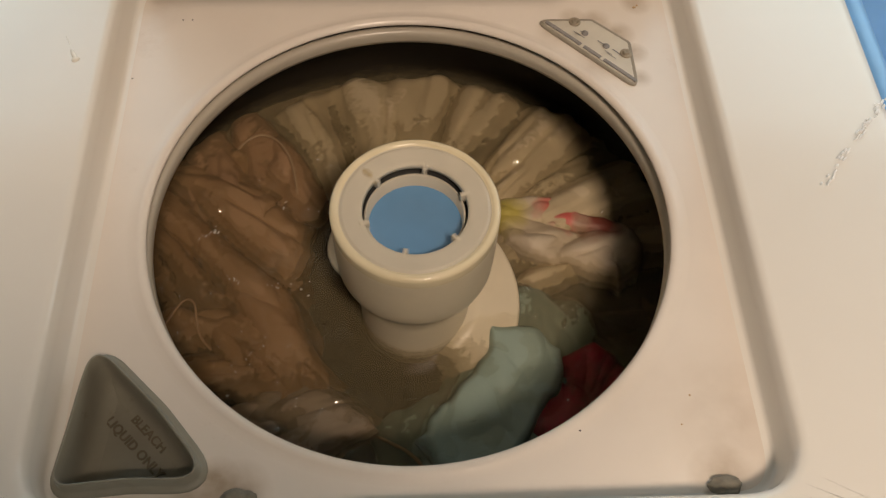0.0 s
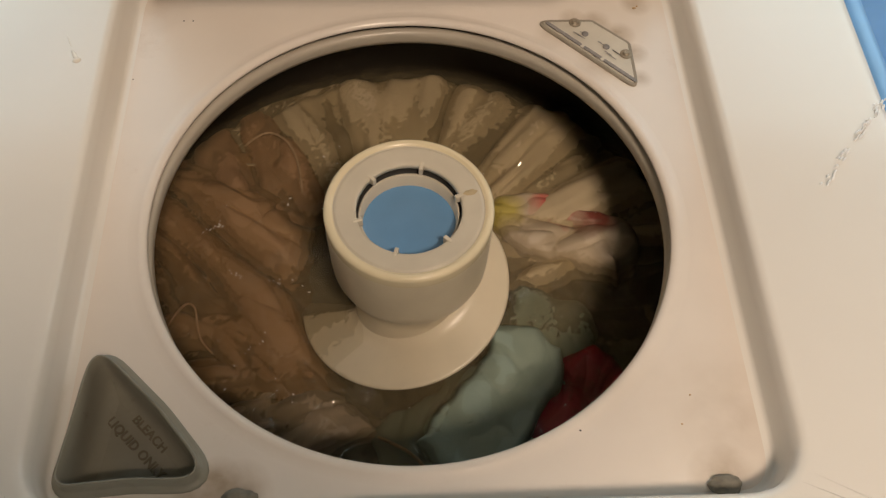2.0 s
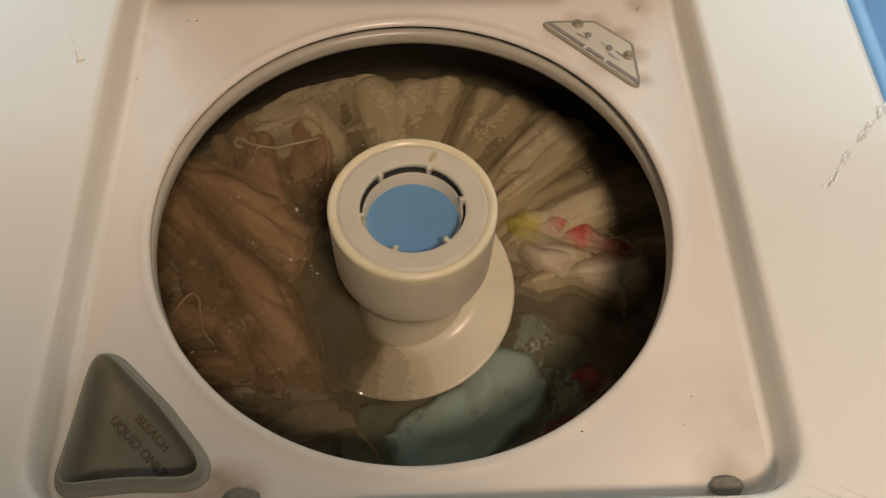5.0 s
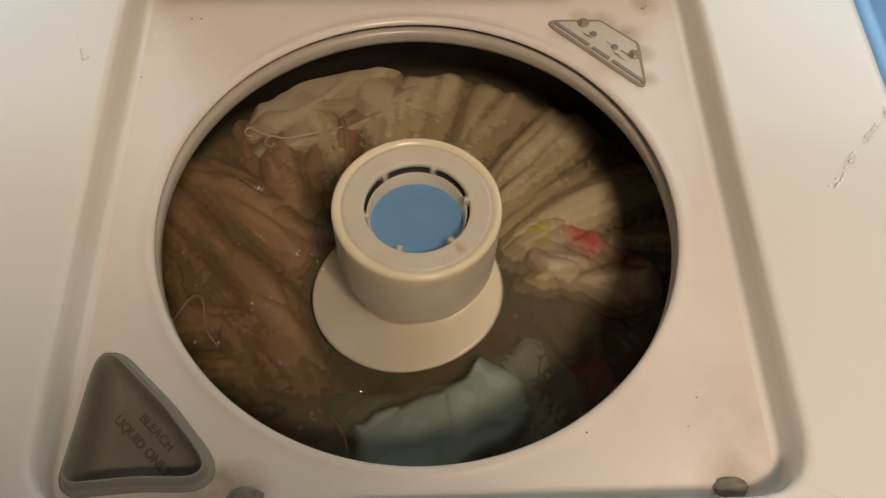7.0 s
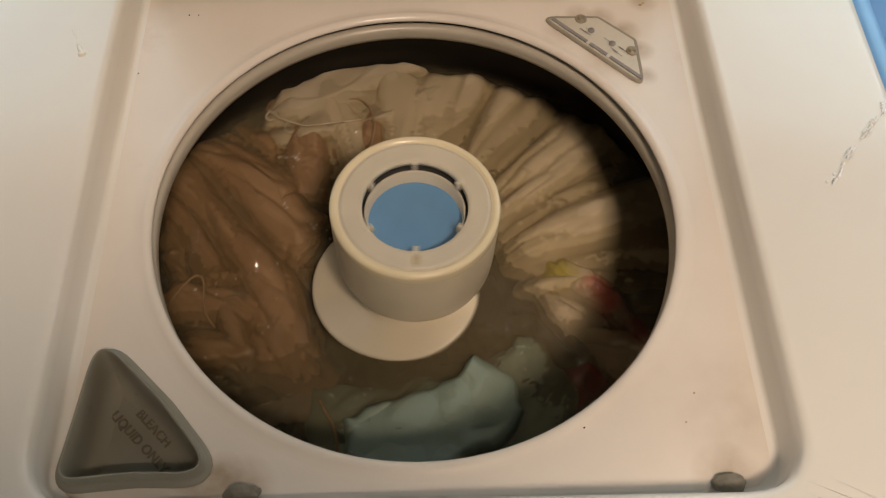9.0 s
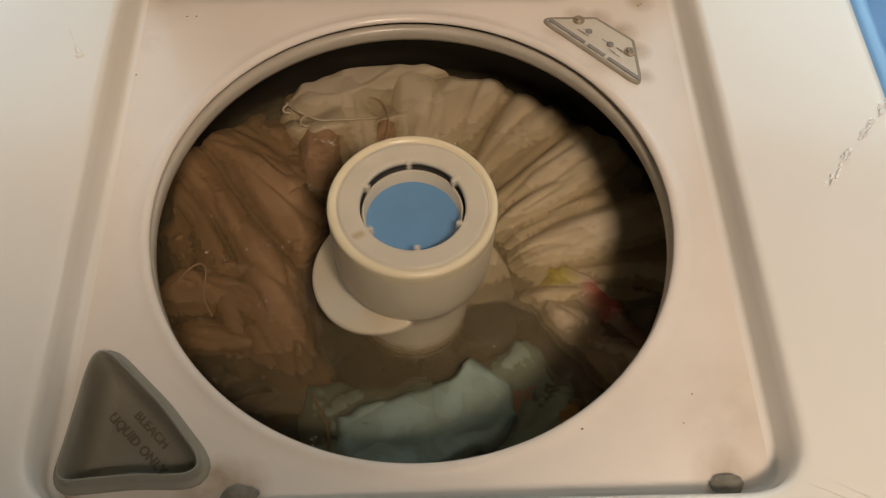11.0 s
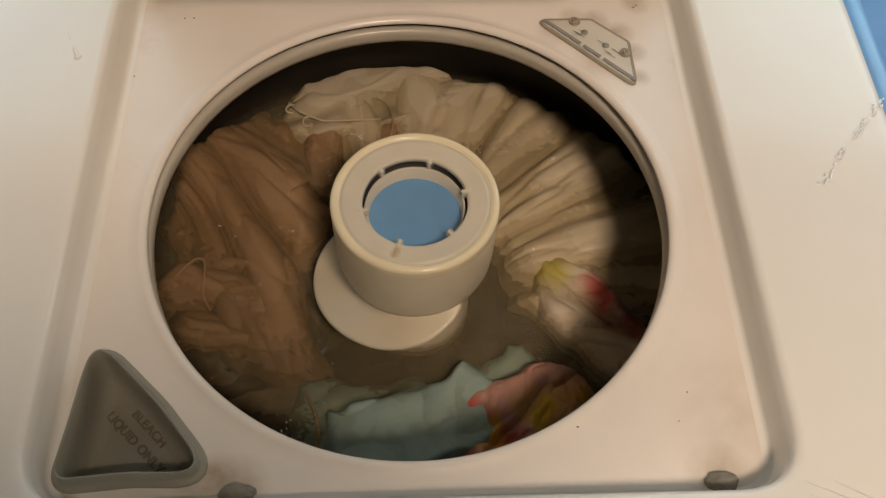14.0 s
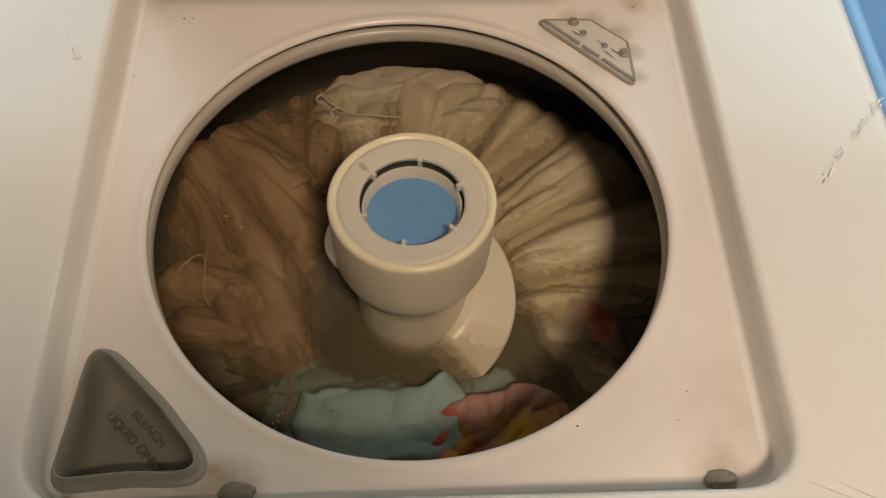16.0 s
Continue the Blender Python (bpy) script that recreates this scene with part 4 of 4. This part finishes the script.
def build_laundry():
    # added base under all the laundry, its dark colour stands for unlit depth
    garment("dark_garment", sector(0, 360, 0.05, 0.249), lambda a, b, x, y: -0.052 + 0.010 * nz(x, y, 9, 1.0) + 0.005 * nz(x, y, 30, 2.0), DARK_DEPTH,
            "dark brown sheet painting the unlit depth of the murky water", 1, drop=0.0, na=200, nr=60, rag=0.0)

    # long folds that run from the tub wall towards the agitator
    def tan(a, b, x, y):
        return -0.022 + 0.021 * folds(x, y, -62, 18, 5.0, 3.0, 1.2) + 0.008 * nz(x, y, 9, 4.0)
    shirt = garment("tan_shirt", patch(-0.140, 0.050, -61, 0.142, 0.074, 0.014), tan, TAN, "tan shirt crumpled in long folds under the water", 2, when=14.5,
                    lift=0.0042, edge=0.45, na=190, nr=140, rag=0.016)
    tube("seam", [(-0.200, -0.012, -0.006), (-0.189, 0.000, 0.001), (-0.180, 0.013, 0.003), (-0.174, 0.017, 0.003), (-0.168, 0.012, 0.003), (-0.167, -0.004, 0.002),
                  (-0.164, -0.018, 0.001), (-0.156, -0.026, -0.004)], 0.0009, TAN, shirt, "pale stitched seam")
    garment("tan_shirt", patch(-0.166, -0.020, 20, 0.070, 0.048, -0.008),
            lambda a, b, x, y: -0.018 + 0.016 * folds(x, y, -20, 26, 3.0, 31.0) + 0.005 * nz(x, y, 20, 32.0), TAN,
            "tan shirt sleeve doubled over beside the tub wall", 12, when=14.5, lift=-0.0008)
    # peach shirt with an arched hem
    peach = garment("peach_shirt", patch(-0.142, 0.128, -50, 0.078, 0.062, 0.010),
                    lambda a, b, x, y: -0.018 + 0.017 * folds(x, y, -62, 20, 3.0, 21.0) + 0.006 * nz(x, y, 14, 22.0), PEACH,
                    "peach shirt with an arched stitched hem", 11, when=0.0, lift=0.0012)
    tube("hem", [(-0.150, 0.160, -0.006), (-0.140, 0.168, -0.001), (-0.128, 0.172, 0.000), (-0.114, 0.164, 0.001), (-0.104, 0.148, 0.001), (-0.098, 0.128, 0.001), (-0.095, 0.108, -0.002)],
         0.0010, SEAM, peach, "pale stitched hem")

    # pleats that spread like a fan from the agitator
    def fan(a, b, x, y):
        u, v = (a + 1) / 2, (b + 1) / 2
        th, r = math.atan2(y, x), math.hypot(x, y)
        q = 0.150 * th + 0.007 * nz(x, y, 7, 6.0) + 0.12 * (r - 0.15)
        p = pleat(8.0 * u + 0.9 * nz(x, y, 7, 6.0), 1.0)
        return -0.022 + (0.014 * creased(r, q, 32, 9.0, 6.5) + 0.005 * p + 0.004 * creased(r, q, 75, 7.0, 9.5)) * (0.65 + 0.35 * v) + 0.006 * nz(x, y, 10, 7.0) - 0.006 * v ** 4
    garment("cream_towel", sector(8, 122, 0.050, 0.250), fan, CREAM_CLOTH, "cream towel gathered in pleats like a fan", 3, when=14.5, lift=0.0040, edge=0.16, na=230, nr=100)

    # pale blouse: two broad flaps with a curled hem
    def flap(a, b, x, y):
        return -0.015 + 0.014 * folds(x, y, 40, 17, 3.5, 8.0) + 0.004 * nz(x, y, 16, 9.0)
    blouse = garment("pale_blouse", patch(-0.066, 0.212, 18, 0.094, 0.036, -0.010), flap, PALE, "pale cream blouse with a curled hem under the water", 4, when=14.5,
                     lift=0.0015, edge=0.22, rag=0.006)
    for k, (cx, cy) in enumerate(((-0.138, 0.178), (-0.119, 0.166))):
        tube("curled_hem", [(cx + (0.0070 - 0.0006 * i) * math.cos(0.7 * i + k), cy + (0.0070 - 0.0006 * i) * math.sin(0.7 * i + k), 0.001 - 0.0005 * i) for i in range(9)],
             0.0010, PALE, blouse, "rolled pale hem")
    tube("curled_hem", [(-0.141, 0.186, -0.001), (-0.131, 0.175, 0.002), (-0.118, 0.172, 0.001), (-0.106, 0.168, 0.001), (-0.094, 0.170, 0.002), (-0.082, 0.173, 0.001),
                        (-0.070, 0.176, 0.0), (-0.056, 0.182, -0.003)], 0.0010, PALE, blouse, "rolled pale hem")

    # sunken cloths along the front
    def lower(a, b, x, y):
        return -0.020 + 0.015 * folds(x, y, 20, 22, 3.0, 10.0) + 0.005 * nz(x, y, 16, 11.0)
    garment("beige_sheet", patch(-0.085, -0.090, 25, 0.085, 0.040, 0.010), lower, BEIGE, "pale beige sheet sinking in the murky water", 5, when=0.0, lift=0.0002)
    garment("grey_sheet", patch(0.150, -0.040, -50, 0.095, 0.055), lambda a, b, x, y: -0.024 + 0.016 * folds(x, y, -20, 22, 3.0, 12.0) + 0.005 * nz(x, y, 16, 13.0),
            GREY, "greyish cloth sunk in the murky water", 6, when=7.0, lift=-0.0128)

    # mint towel: a deep sheet and a lobe folded over on it
    def mint(a, b, x, y):
        return -0.020 + 0.012 * folds(x, y, 50, 17, 2.5, 14.0) + 0.006 * nz(x, y, 15, 15.0)
    towel = garment("mint_towel", patch(0.012, -0.100, 8, 0.105, 0.052, 0.012), mint, MINT, "mint green towel folded over near the surface", 7, when=7.5, lift=0.0030, drop=0.02, inner=0.060, dip=0.004)
    tube("hem", [(-0.082, -0.068, -0.018), (-0.077, -0.080, -0.013), (-0.071, -0.094, -0.012), (-0.069, -0.108, -0.012), (-0.072, -0.124, -0.014)], 0.0013, SEAM, towel, "pale hem of the towel")

    def lobe(a, b, x, y):
        return -0.010 + 0.008 * folds(x, y, 60, 16, 2.5, 18.5) + 0.004 * nz(x, y, 22, 18.0)
    fold_over = garment("folded_lobe", patch(0.004, -0.102, 26, 0.064, 0.038, 0.008, 0.10), lobe, MINT, "lighter mint fold", 17, when=7.5, lift=0.0068, drop=0.016, edge=0.20, rag=0.006, inner=0.060, dip=0.004)
    laundry.pop()
    fold_over.parent, fold_over.location = towel, (0, 0, 0)
    del fold_over["category"], fold_over["group"]
    garment("crimson_cloth", patch(0.128, -0.076, 40, 0.050, 0.036), lambda a, b, x, y: -0.013 + 0.012 * folds(x, y, 60, 22, 2.5, 16.0), CRIMSON,
            "crimson cloth just under the surface", 8, when=0.0, lift=-0.0025)

    def printed(a, b, x, y):
        return -0.014 + 0.014 * folds(x, y, 10, 20, 3.0, 17.0) + 0.004 * nz(x, y, 20, 18.0)
    garment("printed_shirt", patch(0.132, 0.070, -18, 0.072, 0.038, -0.010), printed, PRINTED, "white shirt with faded yellow and pink print", 9, when=0.0, lift=0.0032, inner=0.072, dip=0.008)

    def floral(a, b, x, y):
        return -0.016 + 0.017 * folds(x, y, 75, 28, 2.2, 19.0) + 0.004 * nz(x, y, 26, 20.0)
    garment("floral_cloth", patch(0.098, -0.086, 28, 0.066, 0.048, 0.006), floral, FLORAL, "crumpled cloth printed in red, yellow and pink", 10, when=14.5, inner=0.066, dip=0.004, lift=0.0095, na=130, nr=110)


def build_bin():
    """Blue plastic bin on the floor beside the machine, its rim just under the machine's top."""
    ob = thing("laundry_bin", (0.56, 0.10, 0.0), label="tall blue plastic bin standing beside the machine", category="bin")

    def r(w, h, z, rad):
        return [(x, y, z) for x, y in rounded([(-w, -h), (w, -h), (w, h), (-w, h)], rad, 8)]
    part("body", shells("body", [r(0.165, 0.215, 0.002, 0.05), r(0.170, 0.220, 0.02, 0.05), r(0.195, 0.252, Z0 - 0.02, 0.05), r(0.188, 0.246, Z0 - 0.02, 0.05),
                                 r(0.164, 0.214, 0.03, 0.045)], BIN, True, True), ob)
    part("rim", shells("rim", [r(0.196, 0.253, Z0 - 0.03, 0.05), r(0.208, 0.265, Z0 - 0.022, 0.055), r(0.2095, 0.2665, Z0 - 0.010, 0.055), r(0.207, 0.264, Z0 - 0.003, 0.055),
                               r(0.202, 0.259, Z0, 0.052), r(0.195, 0.252, Z0 - 0.003, 0.05), r(0.190, 0.248, Z0 - 0.012, 0.05)], BIN), ob, "rounded shiny blue rim")


build_bin()
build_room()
build_washer()
build_agitator()
build_water()
build_laundry()

# ---- movement: seconds, turn of the agitator in degrees, sway of its top in millimetres ----
TURNS = [(0, 138, 3.0, 2.0), (0.1, 112, 2.4, 2.9), (0.2, 112, 1.9, 3.7), (0.3, 171, 1.3, 4.6), (0.4, 237, 0.7, 5.4), (0.5, 277, 0.1, 6.3), (0.6, 310, -0.3, 6.1), (0.7, 328, -0.8, 5.8), (0.8, 324, -1.2, 5.6), (0.9, 285, -1.7, 5.3), (1, 256, -2.1, 5.1), (1.1, 241, -1.3, 4.9), (1.2, 270, -0.5, 4.8), (1.3, 324, 0.3, 4.6), (1.4, 376, 1.1, 4.4), (1.5, 430, 1.9, 4.3), (1.6, 447, 1.2, 4.0), (1.7, 450, 0.6, 3.6), (1.8, 429, -0.1, 3.3), (1.9, 399, -0.8, 2.9), (2, 375, -1.5, 2.6), (2.1, 379, -0.7, 3.6), (2.2, 425, 0.2, 4.6), (2.3, 477, 1.0, 5.6), (2.4, 535, 1.8, 6.6), (2.5, 565, 2.6, 7.6), (2.6, 572, 2.0, 6.9), (2.7, 566, 1.3, 6.2), (2.8, 552, 0.6, 5.6), (2.9, 512, -0.0, 4.9), (3, 497, -0.7, 4.2), (3.1, 512, -0.4, 4.3), (3.2, 565, -0.0, 4.4), (3.3, 640, 0.3, 4.5), (3.4, 686, 0.6, 4.6), (3.5, 703, 1.0, 4.8), (3.6, 710, 0.2, 4.7), (3.7, 695, -0.5, 4.7), (3.8, 673, -1.2, 4.7), (3.9, 649, -2.0, 4.7), (4, 627, -2.7, 4.7), (4.1, 668, -2.5, 4.6), (4.2, 738, -2.3, 4.5), (4.3, 797, -2.1, 4.5), (4.4, 831, -1.9, 4.4), (4.5, 841, -1.7, 4.3), (4.6, 838, -1.5, 4.3), (4.7, 826, -1.3, 4.2), (4.8, 790, -1.1, 4.2), (4.9, 775, -0.9, 4.1), (5, 790, -0.7, 4.0), (5.1, 843, -0.6, 4.0), (5.2, 918, -0.4, 3.9), (5.3, 968, -0.2, 3.8), (5.4, 988, 0.0, 3.8), (5.5, 998, 0.2, 3.7), (5.6, 986, 0.4, 3.6), (5.7, 966, 0.6, 3.6), (5.8, 944, 0.8, 3.5), (5.9, 924, 1.0, 3.4), (6, 963, 1.2, 3.4), (6.1, 1033, 1.4, 3.3), (6.2, 1054, 1.6, 3.2), (6.3, 1072, 1.8, 3.2), (6.4, 1092, 2.0, 3.1), (6.5, 1093, 2.2, 3.0), (6.6, 1078, 1.5, 3.1), (6.7, 1046, 0.9, 3.2), (6.8, 1018, 0.2, 3.3), (6.9, 1003, -0.5, 3.4), (7, 1030, -1.1, 3.5), (7.1, 1112, -0.1, 3.8), (7.2, 1162, 1.0, 4.0), (7.3, 1187, 2.1, 4.3), (7.4, 1195, 3.1, 4.6), (7.5, 1195, 4.2, 4.9), (7.6, 1185, 3.3, 4.5), (7.7, 1155, 2.4, 4.1), (7.8, 1139, 1.6, 3.7), (7.9, 1143, 0.7, 3.3), (8, 1183, -0.2, 2.9), (8.1, 1248, 0.1, 3.0), (8.2, 1296, 0.3, 3.0), (8.3, 1329, 0.6, 3.1), (8.4, 1338, 0.8, 3.2), (8.5, 1340, 1.0, 3.3), (8.6, 1313, 0.7, 3.0), (8.7, 1278, 0.4, 2.7), (8.8, 1258, 0.1, 2.4), (8.9, 1290, -0.3, 2.1), (9, 1350, -0.6, 1.7), (9.1, 1413, -0.6, 1.8), (9.2, 1447, -0.6, 1.9), (9.3, 1455, -0.6, 2.0), (9.4, 1455, -0.6, 2.0), (9.5, 1444, -0.6, 2.1), (9.6, 1415, -0.7, 2.2), (9.7, 1397, -0.7, 2.3), (9.8, 1399, -0.7, 2.3), (9.9, 1436, -0.7, 2.4), (10, 1498, -0.7, 2.5), (10.1, 1546, -0.7, 2.5), (10.2, 1579, -0.7, 2.6), (10.3, 1589, -0.7, 2.7), (10.4, 1590, -0.7, 2.8), (10.5, 1564, -0.7, 2.8), (10.6, 1529, -0.7, 2.9), (10.7, 1507, -0.8, 3.0), (10.8, 1535, -0.8, 3.1), (10.9, 1592, -0.8, 3.1), (11, 1654, -0.8, 3.2), (11.1, 1689, -0.8, 3.3), (11.2, 1702, -0.8, 3.3), (11.3, 1714, -0.8, 3.4), (11.4, 1710, -0.8, 3.5), (11.5, 1672, -0.8, 3.6), (11.6, 1633, -0.7, 3.6), (11.7, 1614, -0.6, 3.7), (11.8, 1649, -0.5, 3.7), (11.9, 1710, -0.4, 3.8), (12, 1790, -0.3, 3.8), (12.1, 1833, -0.4, 3.4), (12.2, 1842, -0.5, 2.9), (12.3, 1841, -0.5, 2.5), (12.4, 1833, -0.6, 2.0), (12.5, 1800, -0.7, 1.6), (12.6, 1772, -0.5, 2.4), (12.7, 1758, -0.2, 3.2), (12.8, 1795, 0.0, 4.0), (12.9, 1857, 0.2, 4.8), (13, 1901, 0.5, 5.6), (13.1, 1930, 0.2, 5.3), (13.2, 1940, -0.2, 4.9), (13.3, 1940, -0.5, 4.6), (13.4, 1933, -0.8, 4.3), (13.5, 1907, -1.2, 3.9), (13.6, 1888, -0.3, 4.3), (13.7, 1893, 0.6, 4.8), (13.8, 1938, 1.5, 5.2), (13.9, 1991, 2.4, 5.7), (14, 2052, 3.2, 6.1), (14.1, 2070, 2.0, 5.0), (14.2, 2074, 0.7, 4.0), (14.3, 2076, -0.5, 2.9), (14.4, 2044, -1.8, 1.9), (14.5, 2004, -3.0, 0.8), (14.6, 1985, -2.0, 1.8), (14.7, 2008, -1.0, 2.8), (14.8, 2075, 0.0, 3.9), (14.9, 2144, 1.1, 4.9), (15, 2190, 2.1, 5.9), (15.1, 2197, 1.4, 5.1), (15.2, 2193, 0.6, 4.3), (15.3, 2182, -0.1, 3.6), (15.4, 2151, -0.8, 2.8), (15.5, 2133, -1.6, 2.0), (15.6, 2125, -1.0, 2.9), (15.7, 2155, -0.3, 3.8), (15.8, 2190, 0.3, 4.7), (15.9, 2262, 0.9, 5.6), (16, 2300, 1.5, 6.5)]


def motions():
    walk(agitator, [(t, pose(x / 1000, y / 1000, Z0, 0, 0, a)) for t, a, x, y in TURNS])

    def stroke(a, t):
        return (a - 165.0 - 131.8 * t) / 60.0
    # slow drift of each piece round the tub: seconds, degrees
    drift = {"mint": ((0, 27), (2, 25), (4, 20), (7, -3), (9, -1), (12.5, 1), (14.5, -4), (16, -18)), "crimson": ((0, 0), (4, -6), (9, -4), (16, -20)),
             "floral": ((0, -4), (12.5, -4), (14.5, 0), (16, -13)), "printed": ((0, 0), (2, 0), (4, -5), (7, -13), (9, -30), (11.5, -28), (14.5, -26), (16, -36)),
             "peach": ((0, 0), (4, -8), (7, -18), (9, -22), (16, -26)), "pale": ((0, 14), (4, 10), (7, 4), (12.5, 0), (14.5, 0), (16, -9)),
             "tan": ((0, 7), (7, 4), (14.5, 0), (16, -2)), "cream": ((0, 4), (16, -4)), "beige": ((0, 0), (9, -14), (16, -16))}
    # slow sinking and rising: seconds, metres
    depth = {"crimson": ((0, 0), (3, 0), (4.5, -0.007), (7.5, -0.012), (9.2, -0.010), (11, -0.035), (16, -0.035)),
             "printed": ((0, 0), (6.8, -0.001), (8, -0.010), (9, -0.006), (13, -0.007), (14.2, 0), (15, -0.004), (16, -0.010)), "floral": ((0, -0.040), (9.2, -0.040), (11.6, -0.012), (13, -0.009), (14, 0), (16, 0)),
             "beige": ((0, 0), (4, -0.003), (9, -0.016), (16, -0.018)), "pale": ((0, -0.016), (4, -0.010), (6.5, 0), (16, 0)), "peach": ((0, 0), (7, -0.002), (12, -0.008), (16, -0.010))}
    still = ((0, 0), (16, 0))

    def ease(t, rows):
        return float(np.interp(t, [q[0] for q in rows], [q[1] for q in rows]))
    for k, (ob, when) in enumerate(laundry):
        amp = random.Random(30 + k).uniform(4.4, 5.6)
        key = ob.name.split("_")[0]
        base = -amp * stroke(ease(when, [(q[0], q[1]) for q in TURNS]), when) + ease(when, drift.get(key, still))
        rows = []
        for t, a, x, y in TURNS:
            turn = -amp * stroke(a, t) + ease(t, drift.get(key, still)) - base
            dz = 0.0012 * math.sin(6.58 * t + k * 1.3) + ease(t, depth.get(key, still))
            if key == "dark":
                dz, turn = 0.0, turn * 0.6
            rows.append((t, pose(0, 0, Z0 + WZ + dz, 0, 0, turn)))
        walk(ob, rows)
    rows = []
    for t, a, x, y in TURNS:
        s = stroke(a, t)
        rows.append((t, pose(0, 0, Z0 + WZ + 0.0022 * math.sin(6.58 * t), 0.5 * math.sin(6.58 * t + 1), 0.5 * math.cos(6.58 * t), -9 * s - 3.0 * t)))
    walk(waters[0], rows)


motions()
